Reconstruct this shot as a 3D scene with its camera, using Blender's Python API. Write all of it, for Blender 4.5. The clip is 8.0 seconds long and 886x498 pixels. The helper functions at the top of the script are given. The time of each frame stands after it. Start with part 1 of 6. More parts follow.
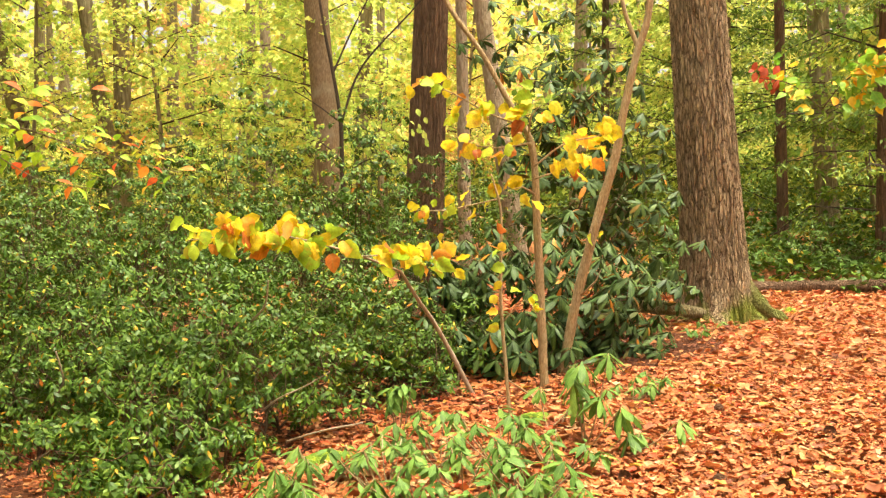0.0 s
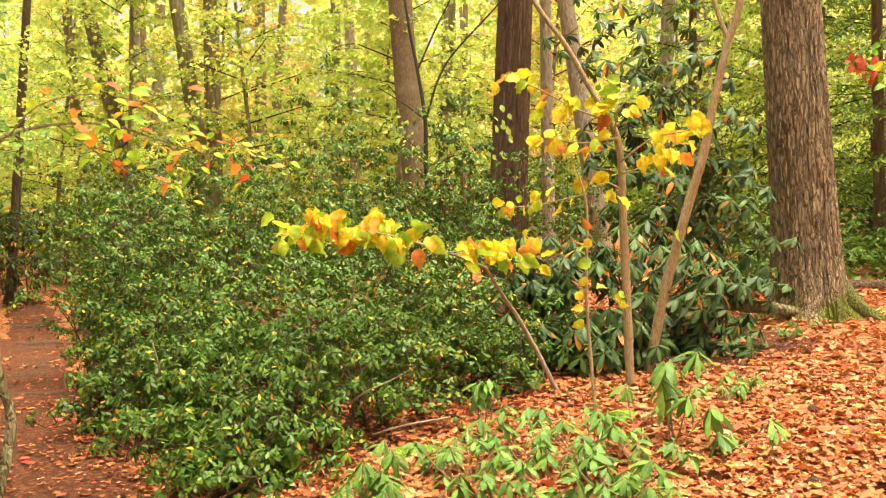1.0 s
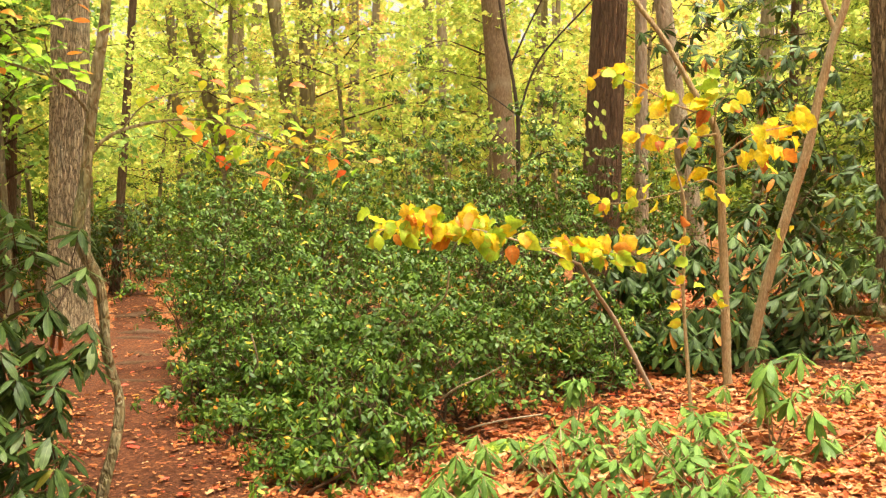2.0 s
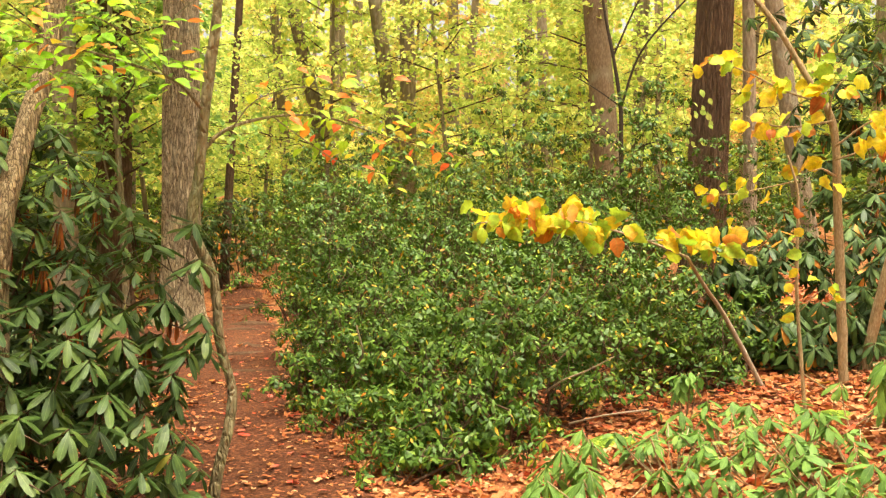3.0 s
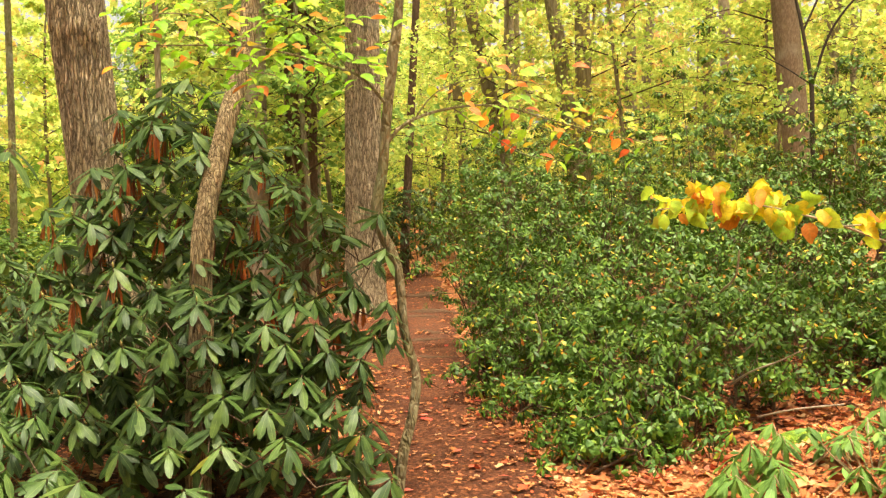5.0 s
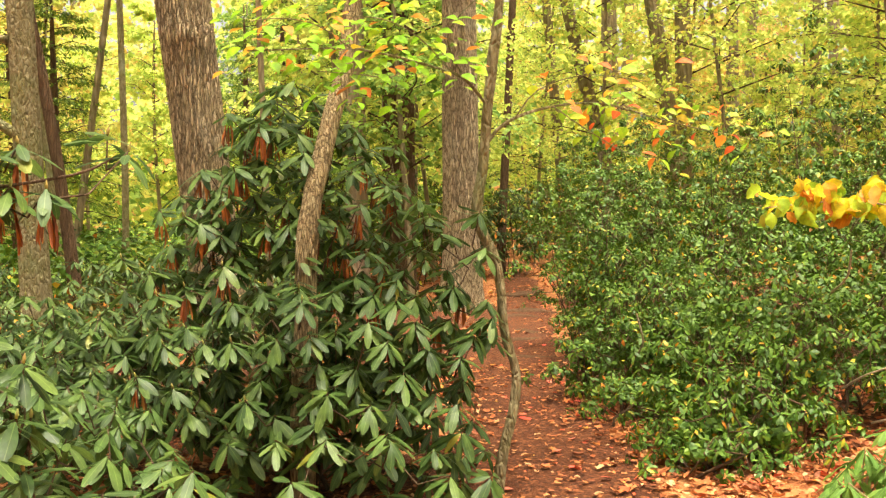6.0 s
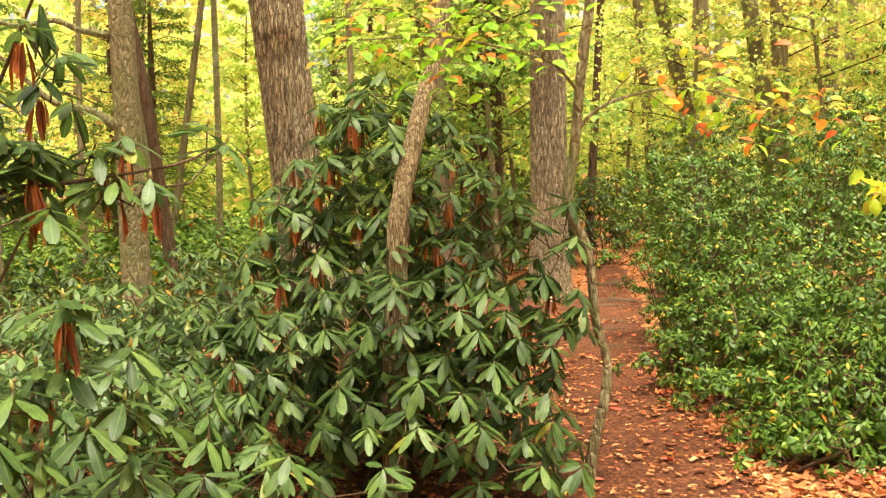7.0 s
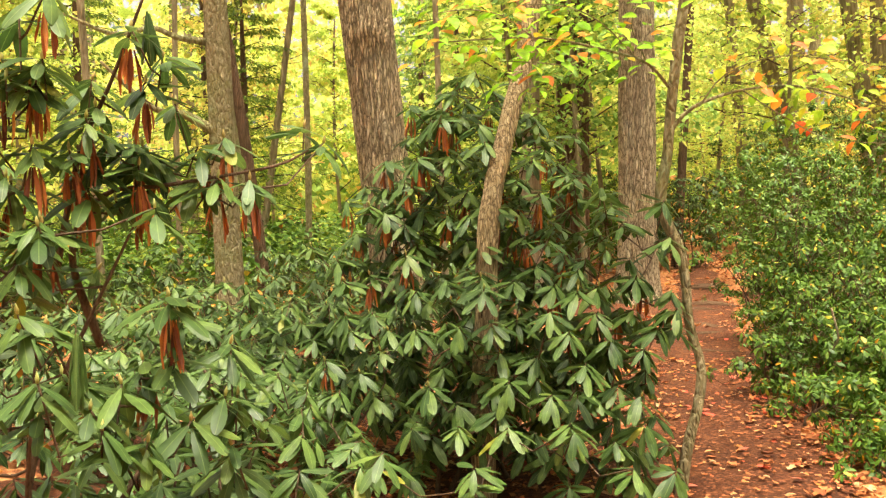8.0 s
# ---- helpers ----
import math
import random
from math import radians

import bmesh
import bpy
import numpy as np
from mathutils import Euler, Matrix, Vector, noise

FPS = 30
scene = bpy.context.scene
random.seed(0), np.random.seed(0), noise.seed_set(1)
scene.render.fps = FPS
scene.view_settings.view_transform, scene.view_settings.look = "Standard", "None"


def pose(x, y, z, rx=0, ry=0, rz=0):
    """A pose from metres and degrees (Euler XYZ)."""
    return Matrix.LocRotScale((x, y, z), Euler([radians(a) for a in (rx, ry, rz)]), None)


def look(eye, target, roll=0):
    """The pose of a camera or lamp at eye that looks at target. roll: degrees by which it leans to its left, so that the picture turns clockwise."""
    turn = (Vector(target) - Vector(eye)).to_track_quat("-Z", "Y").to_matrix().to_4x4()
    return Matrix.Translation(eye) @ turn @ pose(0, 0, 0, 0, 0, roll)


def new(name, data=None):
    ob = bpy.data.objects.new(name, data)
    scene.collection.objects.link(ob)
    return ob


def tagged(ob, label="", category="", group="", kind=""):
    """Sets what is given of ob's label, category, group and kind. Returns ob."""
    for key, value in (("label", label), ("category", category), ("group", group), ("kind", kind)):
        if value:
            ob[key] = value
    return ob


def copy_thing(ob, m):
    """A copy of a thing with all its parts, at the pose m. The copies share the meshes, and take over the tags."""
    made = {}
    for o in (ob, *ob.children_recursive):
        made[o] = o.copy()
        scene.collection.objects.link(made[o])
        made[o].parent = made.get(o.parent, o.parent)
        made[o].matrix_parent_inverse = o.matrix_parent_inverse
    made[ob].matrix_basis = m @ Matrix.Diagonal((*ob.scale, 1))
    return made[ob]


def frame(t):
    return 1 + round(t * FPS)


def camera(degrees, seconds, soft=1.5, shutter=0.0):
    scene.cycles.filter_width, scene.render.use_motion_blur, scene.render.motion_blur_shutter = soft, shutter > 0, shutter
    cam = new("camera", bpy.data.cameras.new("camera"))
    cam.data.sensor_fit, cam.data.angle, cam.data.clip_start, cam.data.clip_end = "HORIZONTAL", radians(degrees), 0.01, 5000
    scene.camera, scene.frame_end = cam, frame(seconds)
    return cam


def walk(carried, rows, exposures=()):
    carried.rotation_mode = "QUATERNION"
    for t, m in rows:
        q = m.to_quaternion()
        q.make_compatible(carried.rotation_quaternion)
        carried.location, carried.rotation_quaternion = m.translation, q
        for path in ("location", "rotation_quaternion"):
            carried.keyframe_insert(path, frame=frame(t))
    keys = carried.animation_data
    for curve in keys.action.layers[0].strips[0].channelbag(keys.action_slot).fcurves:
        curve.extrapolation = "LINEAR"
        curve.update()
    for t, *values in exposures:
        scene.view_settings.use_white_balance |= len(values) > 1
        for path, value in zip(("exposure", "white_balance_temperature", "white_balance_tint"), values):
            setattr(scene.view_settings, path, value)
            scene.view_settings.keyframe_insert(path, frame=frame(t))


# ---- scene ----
import itertools

cam = camera(50.7, 8.0, soft=1.3)
# the stand turns left on its axis and drifts a hand's width
PATH = [
    (0.0, pose(0.000, 0.000, 1.500, 88.80, 0.00, 0.00)),
    (0.5, pose(-0.011, -0.009, 1.498, 88.73, 0.01, 2.49)),
    (1.0, pose(-0.020, -0.011, 1.496, 88.59, -0.02, 5.01)),
    (1.5, pose(-0.037, -0.016, 1.493, 88.50, -0.32, 7.62)),
    (3.0, pose(-0.078, -0.015, 1.483, 87.96, -0.15, 16.49)),
    (3.5, pose(-0.088, -0.021, 1.480, 87.72, 0.23, 19.54)),
    (4.0, pose(-0.088, -0.028, 1.483, 87.52, 0.74, 22.37)),
    (4.5, pose(-0.088, -0.030, 1.483, 87.32, 0.82, 24.59)),
    (6.0, pose(-0.107, -0.057, 1.484, 87.33, 0.97, 32.99)),
    (6.5, pose(-0.114, -0.062, 1.485, 87.09, 1.39, 35.63)),
    (7.0, pose(-0.125, -0.066, 1.480, 86.76, 1.23, 38.25)),
    (7.5, pose(-0.138, -0.073, 1.476, 86.71, 1.31, 40.85)),
    (8.0, pose(-0.146, -0.084, 1.476, 87.00, 1.31, 43.40)),
]
walk(cam, PATH, exposures=((0.0, 1.91, 7700, 3), (4.5, 1.88, 7700, 3), (8.0, 2.09, 7700, 3)))

# ---- light: a bright thinly overcast noon ----
world = bpy.data.worlds.new("sky")
scene.world = world
world.use_nodes = True
wn = world.node_tree.nodes
sky = wn.new("ShaderNodeTexSky")
sky.sky_type, sky.sun_disc = "NISHITA", False
sky.sun_elevation, sky.sun_rotation = radians(80), radians(117)
sky.air_density, sky.dust_density, sky.ozone_density = 0.4, 9.0, 0.3
veil = wn.new("ShaderNodeHueSaturation")
veil.inputs["Saturation"].default_value = 0.25
veil.inputs["Value"].default_value = 1.25
world.node_tree.links.new(sky.outputs[0], veil.inputs["Color"])
world.node_tree.links.new(veil.outputs[0], wn["Background"].inputs[0])
wn["Background"].inputs[1].default_value = 0.115
sun_data = bpy.data.lights.new("sun", "SUN")
sun_data.energy, sun_data.angle, sun_data.color = 1.5, radians(25), (1.0, 0.95, 0.84)
sun = new("sun", sun_data)
sun.matrix_world = look((6.0, -3.0, 38.0), (0, 0, 0))

# ---- materials ----
RNG = np.random.default_rng(7)


def mat_base(name):
    m = bpy.data.materials.new(name)
    m.use_nodes = True
    n = m.node_tree.nodes
    n.clear()
    return m, n, m.node_tree.links


def ramp_node(n, stops):
    r = n.new("ShaderNodeValToRGB")
    el = r.color_ramp.elements
    while len(el) < len(stops):
        el.new(0.5)
    for e, (p, c) in zip(el, stops):
        e.position, e.color = p, (*c, 1)
    return r


def leaf_mat(name, stops, rough=0.45, trans=0.35, spec=0.4, rib=0.0, spots=0.0, veins=0.0):
    """Leaf: colour by a random value per leaf, mottled; light shines through."""
    m, n, ln = mat_base(name)
    geo, info = n.new("ShaderNodeNewGeometry"), n.new("ShaderNodeObjectInfo")
    add, fr = n.new("ShaderNodeMath"), n.new("ShaderNodeMath")
    add.operation, fr.operation = "ADD", "FRACT"
    ln.new(geo.outputs["Random Per Island"], add.inputs[0])
    ln.new(info.outputs["Random"], add.inputs[1])
    ln.new(add.outputs[0], fr.inputs[0])
    ramp = ramp_node(n, stops)
    ln.new(fr.outputs[0], ramp.inputs[0])
    col = ramp.outputs[0]
    noise_t = n.new("ShaderNodeTexNoise")
    noise_t.inputs["Scale"].default_value = 28.0
    noise_t.inputs["Detail"].default_value = 3.0
    ln.new(geo.outputs["Position"], noise_t.inputs["Vector"])
    mr = n.new("ShaderNodeMapRange")
    mr.inputs["From Min"].default_value, mr.inputs["From Max"].default_value = 0.3, 0.7
    mr.inputs["To Min"].default_value, mr.inputs["To Max"].default_value = 0.72, 1.25
    ln.new(noise_t.outputs[0], mr.inputs["Value"])
    mul = n.new("ShaderNodeVectorMath")
    mul.operation = "SCALE"
    ln.new(col, mul.inputs[0])
    ln.new(mr.outputs[0], mul.inputs["Scale"])
    col = mul.outputs[0]
    if rib or veins:
        uv = n.new("ShaderNodeUVMap")
        uv.uv_map = "UVMap"
        sep = n.new("ShaderNodeSeparateXYZ")
        ln.new(uv.outputs[0], sep.inputs[0])
    if spots:
        # browning that starts in blotches
        nt = n.new("ShaderNodeTexNoise")
        nt.inputs["Scale"].default_value = 16.0
        ln.new(geo.outputs["Position"], nt.inputs["Vector"])
        rm = n.new("ShaderNodeMapRange")
        rm.inputs["From Min"].default_value, rm.inputs["From Max"].default_value = 0.55, 0.66
        rm.inputs["To Max"].default_value = spots
        ln.new(nt.outputs[0], rm.inputs["Value"])
        mx = n.new("ShaderNodeMix")
        mx.data_type = "RGBA"
        ln.new(rm.outputs[0], mx.inputs["Factor"])
        ln.new(col, mx.inputs["A"])
        mx.inputs["B"].default_value = (0.55, 0.16, 0.03, 1)
        col = mx.outputs["Result"]
    if rib:
        ab, cmp_ = n.new("ShaderNodeMath"), n.new("ShaderNodeMapRange")
        ab.operation = "ABSOLUTE"
        ln.new(sep.outputs[0], ab.inputs[0])
        cmp_.inputs["From Min"].default_value, cmp_.inputs["From Max"].default_value = 0.0, 0.09
        cmp_.inputs["To Min"].default_value, cmp_.inputs["To Max"].default_value = rib, 0.0
        ln.new(ab.outputs[0], cmp_.inputs["Value"])
        mx = n.new("ShaderNodeMix")
        mx.data_type = "RGBA"
        ln.new(cmp_.outputs[0], mx.inputs["Factor"])
        ln.new(col, mx.inputs["A"])
        mx.inputs["B"].default_value = (0.32, 0.40, 0.12, 1)
        col = mx.outputs["Result"]
    if veins:
        # side veins run out and forward from the rib
        va, vs, vm, vr = n.new("ShaderNodeMath"), n.new("ShaderNodeMath"), n.new("ShaderNodeMath"), n.new("ShaderNodeVectorMath")
        va.operation, vs.operation, vm.operation, vr.operation = "ABSOLUTE", "MULTIPLY_ADD", "SINE", "SCALE"
        ln.new(sep.outputs[0], va.inputs[0])
        sc = n.new("ShaderNodeMath")
        sc.operation = "MULTIPLY"
        sc.inputs[1].default_value = 40.0
        ln.new(sep.outputs[1], sc.inputs[0])
        ln.new(va.outputs[0], vs.inputs[0])
        vs.inputs[1].default_value = -13.0
        ln.new(sc.outputs[0], vs.inputs[2])
        ln.new(vs.outputs[0], vm.inputs[0])
        rg = n.new("ShaderNodeMapRange")
        rg.inputs["From Min"].default_value, rg.inputs["From Max"].default_value = 0.2, 1.0
        rg.inputs["To Min"].default_value, rg.inputs["To Max"].default_value = 1.0, 1.0 - veins
        ln.new(vm.outputs[0], rg.inputs["Value"])
        ln.new(col, vr.inputs[0])
        ln.new(rg.outputs[0], vr.inputs["Scale"])
        col = vr.outputs[0]
    bs, tr, mix, out = (n.new(k) for k in ("ShaderNodeBsdfPrincipled", "ShaderNodeBsdfTranslucent", "ShaderNodeMixShader", "ShaderNodeOutputMaterial"))
    bs.inputs["Roughness"].default_value = rough
    bs.inputs["Specular IOR Level"].default_value = spec
    ln.new(col, bs.inputs["Base Color"])
    ln.new(col, tr.inputs["Color"])
    mix.inputs[0].default_value = trans
    ln.new(bs.outputs[0], mix.inputs[1])
    ln.new(tr.outputs[0], mix.inputs[2])
    ln.new(mix.outputs[0], out.inputs[0])
    bump = n.new("ShaderNodeBump")
    bump.inputs["Strength"].default_value, bump.inputs["Distance"].default_value = 0.35, 0.004
    ln.new(noise_t.outputs[0], bump.inputs["Height"])
    ln.new(bump.outputs[0], bs.inputs["Normal"])
    return m


def bark_mat(name, stops, scale=(14, 14, 2.2), depth=0.02, moss=0.0, lichen=0.0, foot=0.0, cracks=0.0):
    """Bark: noise drawn out along the stem, with moss or lichen patches."""
    m, n, ln = mat_base(name)
    tc, mp = n.new("ShaderNodeTexCoord"), n.new("ShaderNodeMapping")
    mp.inputs["Scale"].default_value = scale
    ln.new(tc.outputs["Object"], mp.inputs["Vector"])
    nz, vo = n.new("ShaderNodeTexNoise"), n.new("ShaderNodeTexVoronoi")
    nz.inputs["Scale"].default_value, nz.inputs["Detail"].default_value = 1.6, 6.0
    vo.inputs["Scale"].default_value = 1.5
    vo.feature = "DISTANCE_TO_EDGE"
    warp = n.new("ShaderNodeVectorMath")
    warp.operation = "ADD"
    ln.new(mp.outputs[0], warp.inputs[0])
    soft_warp = n.new("ShaderNodeVectorMath")
    soft_warp.operation = "SCALE"
    soft_warp.inputs["Scale"].default_value = 0.8
    ln.new(nz.outputs["Color"], soft_warp.inputs[0])
    ln.new(soft_warp.outputs[0], warp.inputs[1])
    ln.new(mp.outputs[0], nz.inputs["Vector"])
    ln.new(warp.outputs[0], vo.inputs["Vector"])
    ramp = ramp_node(n, stops)
    ln.new(nz.outputs[0], ramp.inputs[0])
    col = ramp.outputs[0]
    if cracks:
        # cracks between long plates, finer ones across: shade painted in with unweathered inner bark
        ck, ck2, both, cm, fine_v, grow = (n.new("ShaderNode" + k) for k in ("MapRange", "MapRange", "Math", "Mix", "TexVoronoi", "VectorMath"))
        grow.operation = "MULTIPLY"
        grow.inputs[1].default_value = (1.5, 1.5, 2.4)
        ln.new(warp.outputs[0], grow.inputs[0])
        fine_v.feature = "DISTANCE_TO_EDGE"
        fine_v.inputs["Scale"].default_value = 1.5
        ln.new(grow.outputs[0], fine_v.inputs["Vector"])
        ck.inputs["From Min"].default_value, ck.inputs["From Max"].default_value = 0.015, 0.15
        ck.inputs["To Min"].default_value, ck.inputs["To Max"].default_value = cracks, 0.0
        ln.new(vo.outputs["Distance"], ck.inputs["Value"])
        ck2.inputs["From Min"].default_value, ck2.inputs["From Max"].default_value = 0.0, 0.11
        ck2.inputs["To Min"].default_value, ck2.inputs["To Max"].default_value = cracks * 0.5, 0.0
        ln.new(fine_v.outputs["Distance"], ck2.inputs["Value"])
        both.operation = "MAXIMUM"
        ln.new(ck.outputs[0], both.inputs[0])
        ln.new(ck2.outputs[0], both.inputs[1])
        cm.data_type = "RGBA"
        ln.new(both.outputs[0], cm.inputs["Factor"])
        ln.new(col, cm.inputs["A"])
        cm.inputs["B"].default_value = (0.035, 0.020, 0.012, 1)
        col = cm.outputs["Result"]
    big = n.new("ShaderNodeTexNoise")
    big.inputs["Scale"].default_value, big.inputs["Detail"].default_value = 2.3, 3.0
    ln.new(tc.outputs["Object"], big.inputs["Vector"])
    for amount, tint, lo in ((moss, (0.12, 0.16, 0.02), 0.5), (lichen, (0.42, 0.42, 0.33), 0.58)):
        if not amount:
            continue
        mr, mx = n.new("ShaderNodeMapRange"), n.new("ShaderNodeMix")
        mr.inputs["From Min"].default_value, mr.inputs["From Max"].default_value = lo, lo + 0.16
        mr.inputs["To Max"].default_value = amount
        ln.new(big.outputs[0], mr.inputs["Value"])
        mx.data_type = "RGBA"
        ln.new(mr.outputs[0], mx.inputs["Factor"])
        ln.new(col, mx.inputs["A"])
        mx.inputs["B"].default_value = (*tint, 1)
        col = mx.outputs["Result"]
    if foot:
        # moss climbs the foot in ragged tongues
        sep, mr, ad, th, mx = n.new("ShaderNodeSeparateXYZ"), n.new("ShaderNodeMapRange"), n.new("ShaderNodeMath"), n.new("ShaderNodeMapRange"), n.new("ShaderNodeMix")
        ln.new(tc.outputs["Object"], sep.inputs[0])
        mr.inputs["From Min"].default_value, mr.inputs["From Max"].default_value = 0.0, foot
        mr.inputs["To Min"].default_value, mr.inputs["To Max"].default_value = 0.32, -0.1
        ln.new(sep.outputs[2], mr.inputs["Value"])
        ln.new(mr.outputs[0], ad.inputs[0])
        ln.new(big.outputs[0], ad.inputs[1])
        th.inputs["From Min"].default_value, th.inputs["From Max"].default_value = 0.62, 0.82
        ln.new(ad.outputs[0], th.inputs["Value"])
        mx.data_type = "RGBA"
        ln.new(th.outputs[0], mx.inputs["Factor"])
        ln.new(col, mx.inputs["A"])
        mx.inputs["B"].default_value = (0.17, 0.19, 0.03, 1)
        col = mx.outputs["Result"]
    height, hs = n.new("ShaderNodeMath"), n.new("ShaderNodeMapRange")
    hs.inputs["From Max"].default_value = 0.28
    ln.new(vo.outputs["Distance"], hs.inputs["Value"])
    if cracks:
        ln.new(both.outputs[0], hs.inputs["Value"])
        hs.inputs["From Max"].default_value = cracks
        hs.inputs["To Min"].default_value, hs.inputs["To Max"].default_value = 1.0, 0.0
    height.operation = "ADD"
    ln.new(hs.outputs[0], height.inputs[0])
    ln.new(nz.outputs[0], height.inputs[1])
    bump, bs, out = n.new("ShaderNodeBump"), n.new("ShaderNodeBsdfPrincipled"), n.new("ShaderNodeOutputMaterial")
    bump.inputs["Strength"].default_value, bump.inputs["Distance"].default_value = 0.9, depth
    ln.new(height.outputs[0], bump.inputs["Height"])
    ln.new(bump.outputs[0], bs.inputs["Normal"])
    ln.new(col, bs.inputs["Base Color"])
    bs.inputs["Roughness"].default_value = 0.9
    bs.inputs["Specular IOR Level"].default_value = 0.15
    ln.new(bs.outputs[0], out.inputs[0])
    return m


def earth_mat(name, stops, cell, bump_d):
    """Ground: flakes of leaf litter or crumbs of soil, broken up at two scales."""
    m, n, ln = mat_base(name)
    tc = n.new("ShaderNodeTexCoord")
    vo, nz, fine = n.new("ShaderNodeTexVoronoi"), n.new("ShaderNodeTexNoise"), n.new("ShaderNodeTexNoise")
    vo.inputs["Scale"].default_value = cell
    nz.inputs["Scale"].default_value, nz.inputs["Detail"].default_value = 1.3, 5.0
    fine.inputs["Scale"].default_value, fine.inputs["Detail"].default_value = cell * 2.5, 6.0
    for k in (vo, nz, fine):
        ln.new(tc.outputs["Object"], k.inputs["Vector"])
    sep, add, mul = n.new("ShaderNodeSeparateXYZ"), n.new("ShaderNodeMath"), n.new("ShaderNodeMath")
    ln.new(vo.outputs["Color"], sep.inputs[0])
    mul.operation = "MULTIPLY_ADD"
    mul.inputs[1].default_value, mul.inputs[2].default_value = 0.8, -0.3
    ln.new(nz.outputs[0], mul.inputs[0])
    ln.new(sep.outputs[0], add.inputs[0])
    ln.new(mul.outputs[0], add.inputs[1])
    ramp = ramp_node(n, stops)
    ln.new(add.outputs[0], ramp.inputs[0])
    bump, bs, out = n.new("ShaderNodeBump"), n.new("ShaderNodeBsdfPrincipled"), n.new("ShaderNodeOutputMaterial")
    h = n.new("ShaderNodeMath")
    ln.new(sep.outputs[1], h.inputs[0])
    ln.new(fine.outputs[0], h.inputs[1])
    ln.new(h.outputs[0], bump.inputs["Height"])
    bump.inputs["Distance"].default_value = bump_d
    ln.new(bump.outputs[0], bs.inputs["Normal"])
    ln.new(ramp.outputs[0], bs.inputs["Base Color"])
    bs.inputs["Roughness"].default_value = 0.9
    bs.inputs["Specular IOR Level"].default_value = 0.2
    ln.new(bs.outputs[0], out.inputs[0])
    return m


DARK_GREEN = [(0.0, (0.032, 0.076, 0.009)), (0.35, (0.052, 0.108, 0.012)), (0.7, (0.078, 0.142, 0.015)), (0.94, (0.118, 0.185, 0.022)), (0.962, (0.34, 0.29, 0.03)), (0.985, (0.44, 0.23, 0.02)), (1.0, (0.40, 0.12, 0.02))]
RHODO = leaf_mat("rhododendron_leaf", [(0.0, (0.0293, 0.0603, 0.0128)), (0.5, (0.0565, 0.1032, 0.0228)), (0.9, (0.0938, 0.146, 0.0315)), (0.993, (0.113, 0.160, 0.0338)), (1.0, (0.218, 0.196, 0.0226))], rough=0.44, trans=0.33, spec=0.28, rib=0.3, veins=0.1)
# darker leaf copy for thicket and far shrubs, their shade put into its colour
RHODO_SHADED = leaf_mat("shaded_rhododendron_leaf", [(0.0, (0.022, 0.048, 0.0112)), (0.5, (0.0462, 0.086, 0.0192)), (0.95, (0.0792, 0.126, 0.0304)), (0.97, (0.385, 0.13, 0.016)), (1.0, (0.462, 0.2, 0.024))], rough=0.5, trans=0.14, spec=0.24, rib=0.3)
WITHERED = leaf_mat("withered_leaf", [(0.0, (0.10, 0.028, 0.014)), (0.4, (0.30, 0.075, 0.022)), (0.8, (0.46, 0.13, 0.03)), (1.0, (0.52, 0.22, 0.06))], rough=0.6, trans=0.12, spec=0.3)
LAUREL = leaf_mat("laurel_leaf", DARK_GREEN, rough=0.45, trans=0.16, spec=0.2, rib=0.1)
SEEDLING = leaf_mat("seedling_leaf", [(0.0, (0.0721, 0.152, 0.0274)), (0.5, (0.113, 0.218, 0.0391)), (0.9, (0.163, 0.284, 0.0547)), (1.0, (0.225, 0.323, 0.0547))], rough=0.55, trans=0.35, spec=0.25, rib=0.35, veins=0.2)
YELLOW = leaf_mat("yellow_leaf", [(0.0, (0.276, 0.432, 0.038)), (0.26, (0.46, 0.545, 0.0522)), (0.40, (0.718, 0.592, 0.0475)), (0.80, (0.754, 0.545, 0.0427)), (0.88, (0.699, 0.338, 0.038)), (0.96, (0.57, 0.179, 0.038)), (1.0, (0.405, 0.094, 0.0285))], rough=0.5, trans=0.48, spec=0.2, rib=0.25, spots=0.42, veins=0.1)
LIME_TURN = leaf_mat("lime_turning_leaf", [(0.0, (0.22, 0.46, 0.03)), (0.55, (0.32, 0.56, 0.04)), (0.75, (0.44, 0.58, 0.05)), (0.82, (0.78, 0.34, 0.05)), (1.0, (0.74, 0.20, 0.05))], rough=0.5, trans=0.45, spec=0.25, rib=0.2, veins=0.15)
RED_LEAF = leaf_mat("turning_leaf", [(0.0, (0.22, 0.40, 0.03)), (0.45, (0.34, 0.48, 0.04)), (0.62, (0.56, 0.46, 0.04)), (0.70, (0.76, 0.28, 0.04)), (0.88, (0.74, 0.17, 0.04)), (1.0, (0.66, 0.09, 0.04))], rough=0.5, trans=0.42, spec=0.25, rib=0.3)
MIXED_LEAF = leaf_mat("maple_leaf_mixed", [(0.0, (0.12, 0.30, 0.03)), (0.5, (0.26, 0.44, 0.05)), (0.65, (0.72, 0.48, 0.04)), (0.9, (0.72, 0.34, 0.03)), (1.0, (0.60, 0.10, 0.04))], rough=0.5, trans=0.4, spec=0.25, rib=0.3)
CRIMSON = leaf_mat("crimson_leaf", [(0.0, (0.44, 0.045, 0.02)), (1.0, (0.40, 0.10, 0.05))], rough=0.5, trans=0.35, spec=0.25)
